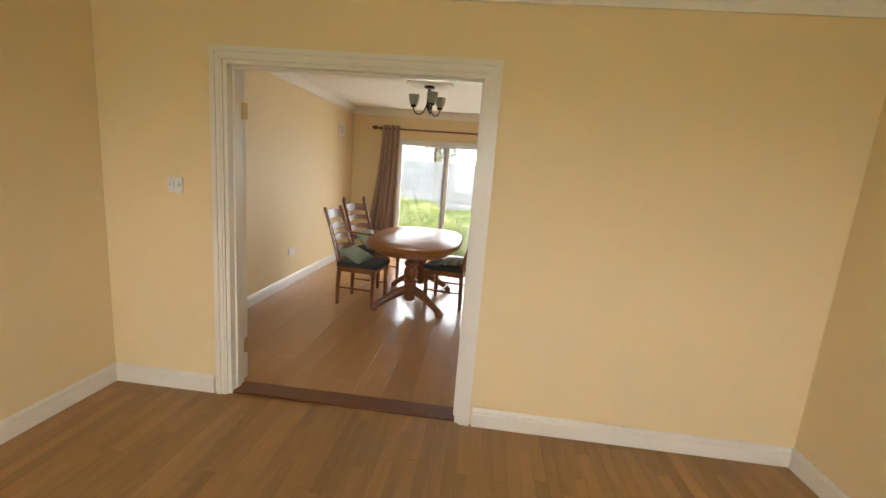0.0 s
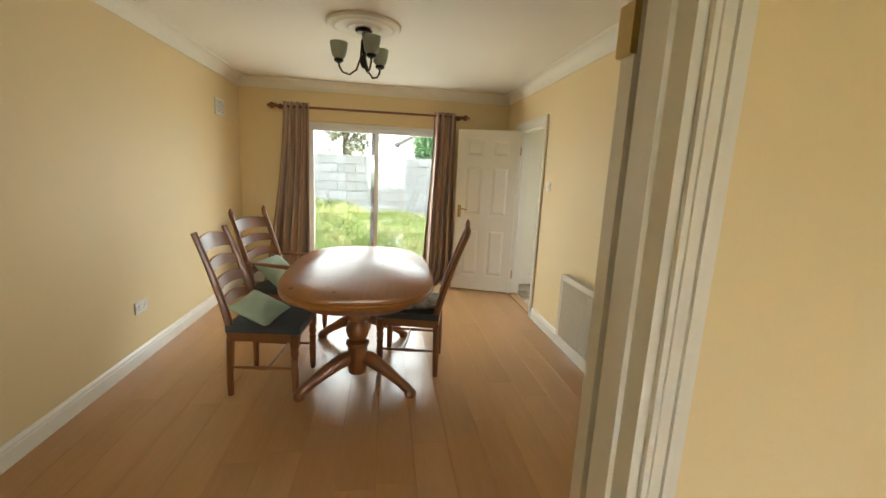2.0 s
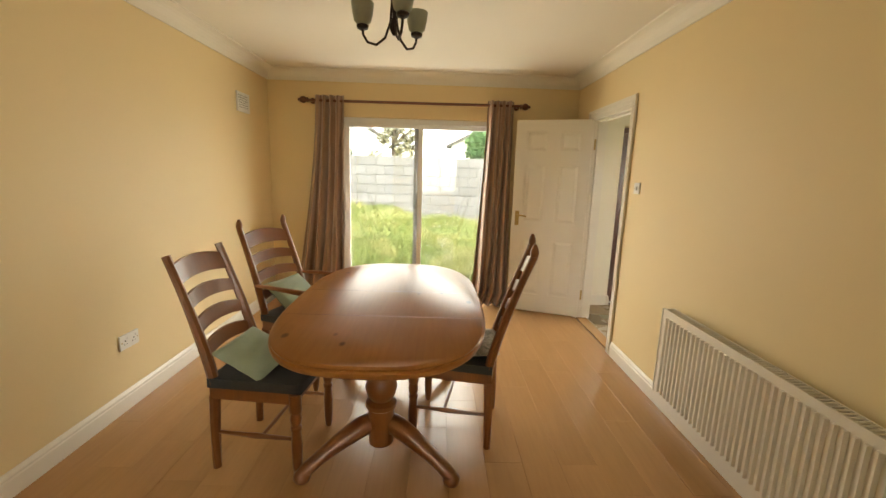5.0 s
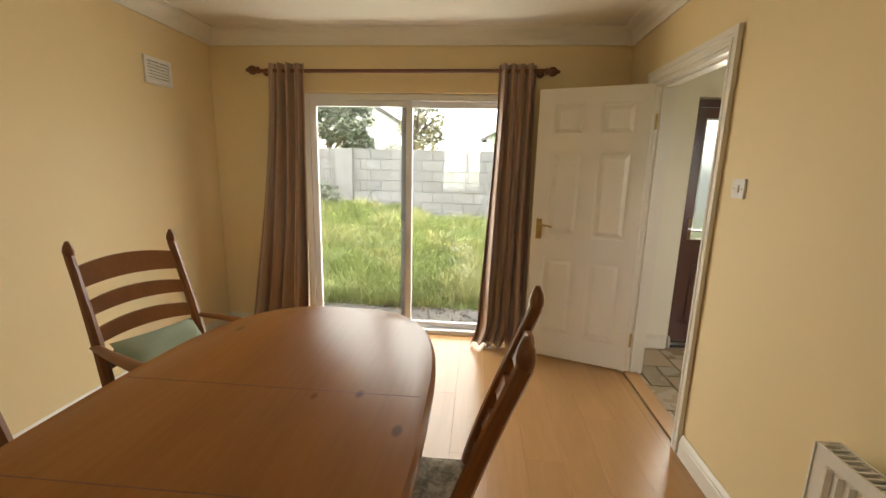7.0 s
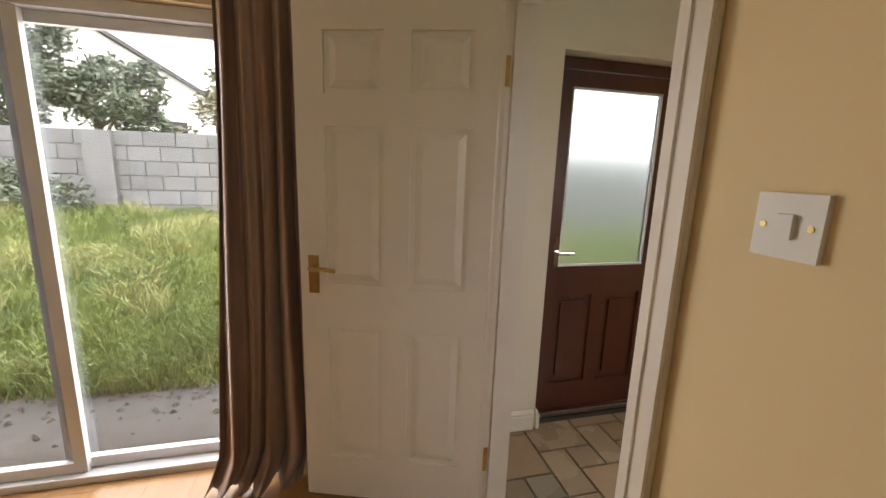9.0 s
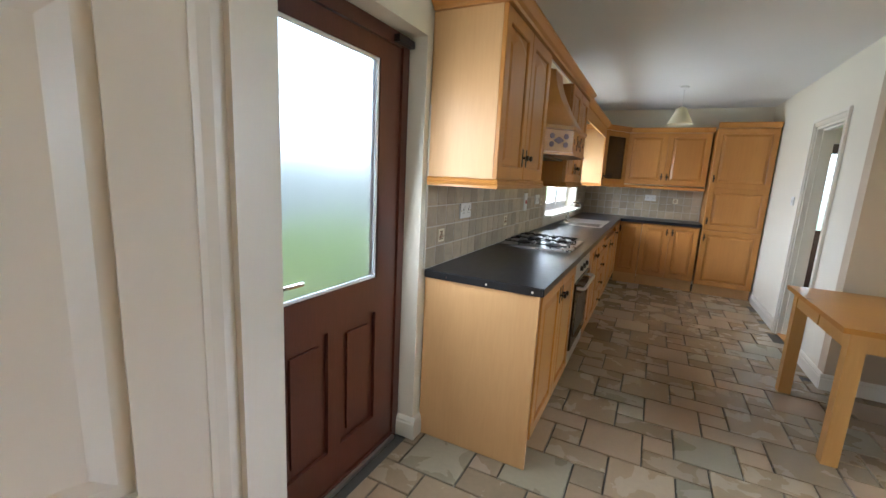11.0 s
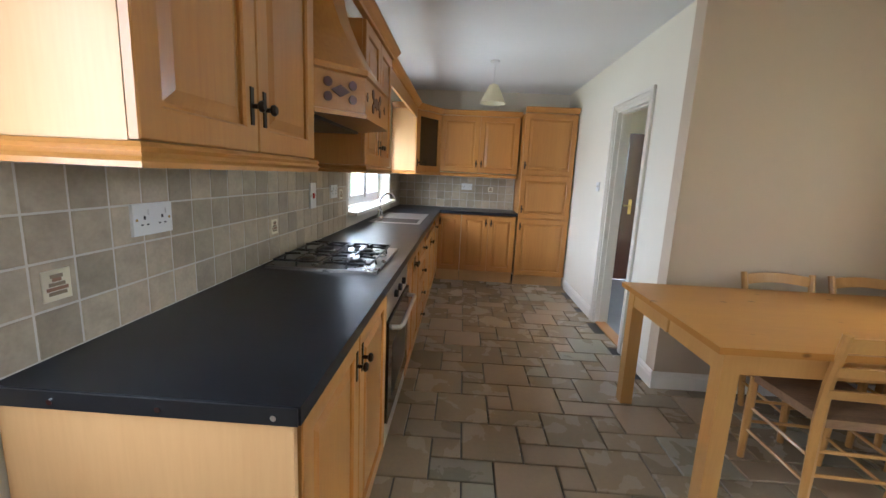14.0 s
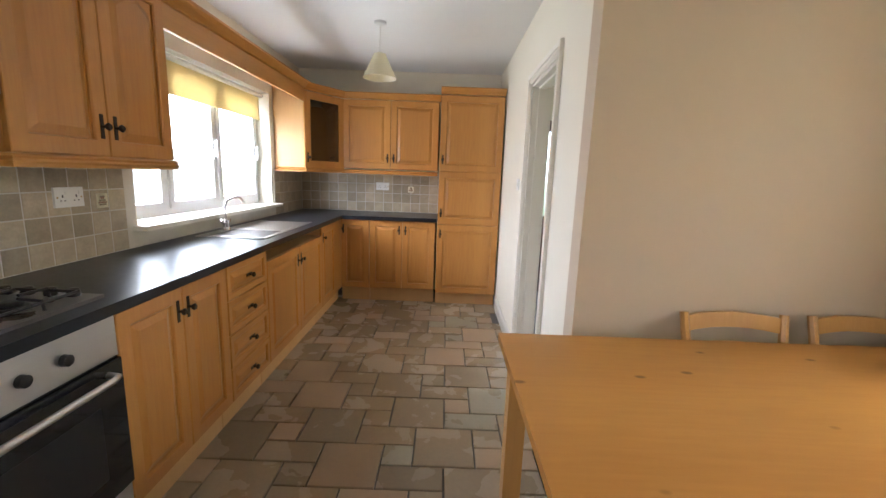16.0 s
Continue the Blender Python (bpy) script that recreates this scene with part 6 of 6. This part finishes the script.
def tile_floor(parent, u=0.1502):
    """Slate-effect tiles of three sizes in a repeating lattice: a large square, an oblong and a small square."""
    rnd = random.Random(9)
    ox, oy = 2.552, 6.283
    gap = 0.0075
    lo_x, lo_y, hi_y = 0.862, YS, YN + 0.03
    for m in range(-12, 20):
        for n in range(-12, 30):
            a, b = 3 * m - n, m + 2 * n
            for da, db, wa, wb in ((0, 0, 2, 2), (2, 0, 2, 1), (2, 1, 1, 1)):
                x0, x1 = ox + (b + db) * u, ox + (b + db + wb) * u
                y1, y0 = oy - (a + da) * u, oy - (a + da + wa) * u
                x0, x1, y0, y1 = max(x0, lo_x), min(x1, 6.9), max(y0, lo_y), min(y1, hi_y)
                cx, cy = (x0 + x1) / 2, (y0 + y1) / 2
                if x1 - x0 < 0.02 or y1 - y0 < 0.02 or (cx > XC + 0.05 and cy < YH - 0.06) or (cx > 2.35 and cy > 6.66):
                    continue
                if cx < XC + 0.05 and cy < YH and x1 > XC + 0.1:
                    x1 = XC + 0.1
                if cx > XC + 0.05 and y0 < YH - 0.06:
                    y0 = YH - 0.06
                w, d = x1 - x0, y1 - y0
                mt = rnd.choice((RUSTTILE, RUSTTILE, SLATETILE, SLATETILE, SLATETILE, SLATETILE, SLATETILE, GREENTILE))
                piece("floor_tile", ("tile", round(w, 3), round(d, 3), mt.name), mt, parent, ((x0 + x1) / 2, (y0 + y1) / 2, rnd.uniform(-0.001, 0.0008)),
                      lambda: slab(w - gap, d - gap, 0.012, 0.003))


tile_floor(bpy.data.objects["floor_kitchen"])


def splash(parent, cols, rows_n, place, rot, tag, skip=None):
    s = 0.1045
    for j in range(rows_n):
        for i in range(cols):
            if skip and skip(i, j):
                continue
            piece("wall_tile", (tag,), WALLTILE, parent, place(i, j, s), lambda: slab(s - 0.005, s - 0.005, 0.007, 0.0018), rot)


s_bed = structure("splashback", boxes((2.19, YN - 0.0108, 0.912, 4.66, YN - 0.001, 1.7), (4.66, YN - 0.0108, 0.912, 6.46, YN - 0.001, 0.995), (6.46, YN - 0.0108, 0.912, 7.235, YN - 0.001, 1.36)), PALEGROUT,
                  "beige tumbled stone tiles on the kitchen wall", "splashback")
rx90 = (radians(90), 0, 0)
splash(s_bed, 24, 4, lambda i, j, s: (2.245 + i * s, TF, 0.965 + j * s), rx90, "st", skip=lambda i, j: 2.245 + i * 0.1045 > 4.62)
splash(s_bed, 7, 3, lambda i, j, s: (3.03 + i * s, TF, 0.965 + (j + 4) * s), rx90, "st")
splash(s_bed, 7, 4, lambda i, j, s: (6.53 + i * s, TF, 0.965 + j * s), rx90, "st")
MOTIFS = ((2.35, 1.069), (3.395, 1.069), (4.45, 1.174))
f_bed = structure("splashback_far", boxes((KX1 - 0.0108, 5.5, 0.912, KX1 - 0.001, YN - 0.013, 1.36)), PALEGROUT, "beige tumbled stone tiles above the far worktop", "splashback")
splash(f_bed, 15, 4, lambda i, j, s: (KX1 - 0.0125, 5.56 + i * s, 0.965 + j * s), (radians(90), 0, radians(-90)), "sf")

# a few tiles carry a small printed motif
def motif(parent, m):
    ob = part("motif", boxes((-0.032, -0.0022, -0.034, 0.032, 0, 0.034)), SHADE, parent, "printed motif on a tile")
    ob.matrix_basis = m
    for i, (w, z) in enumerate(((0.02, -0.018), (0.024, -0.008), (0.018, 0.002), (0.01, 0.012), (0.014, 0.02))):
        bar = part("motif_bar", boxes((-w, -0.0035, z - 0.004, w, -0.0023, z + 0.004)), RUST_INK if i % 2 else OLIVE_INK, ob)


RUST_INK = mat("faded_rust_print", (0.3, 0.16, 0.09), 0.6, bump=0)
OLIVE_INK = mat("faded_brown_print", (0.26, 0.2, 0.12), 0.6, bump=0)
for x, z in MOTIFS:
    motif(s_bed, pose(x, TF - 0.0005, z))
motif(f_bed, pose(KX1 - 0.013, 5.82, 1.174, 0, 0, -90))

# concrete block boundary wall, with pale piers
gw = thing("garden_wall", "grey concrete block boundary wall with piers", "wall", kind="structure")
part("core", boxes((-9.5, 12.66, -0.3, 14.0, 12.8, 1.79)), BLOCK, gw)
rnd = random.Random(17)
for j in range(8):
    for i in range(22):
        x = -7.4 + 0.45 * i + (0.225 if j % 2 else 0)
        piece("block", ("block",), BLOCK, gw, (x, 12.645 - rnd.uniform(0, 0.006), 1.695 - 0.225 * j), lambda: slab(0.438, 0.213, 0.03, 0.006), rx90)
for x in (-3.25, 1.3):
    pr = part("pier", boxes((x - 0.19, 12.55, -0.2, x + 0.19, 12.64, 1.8)), BLOCK, gw, "projecting block pier", bevel=0.01)
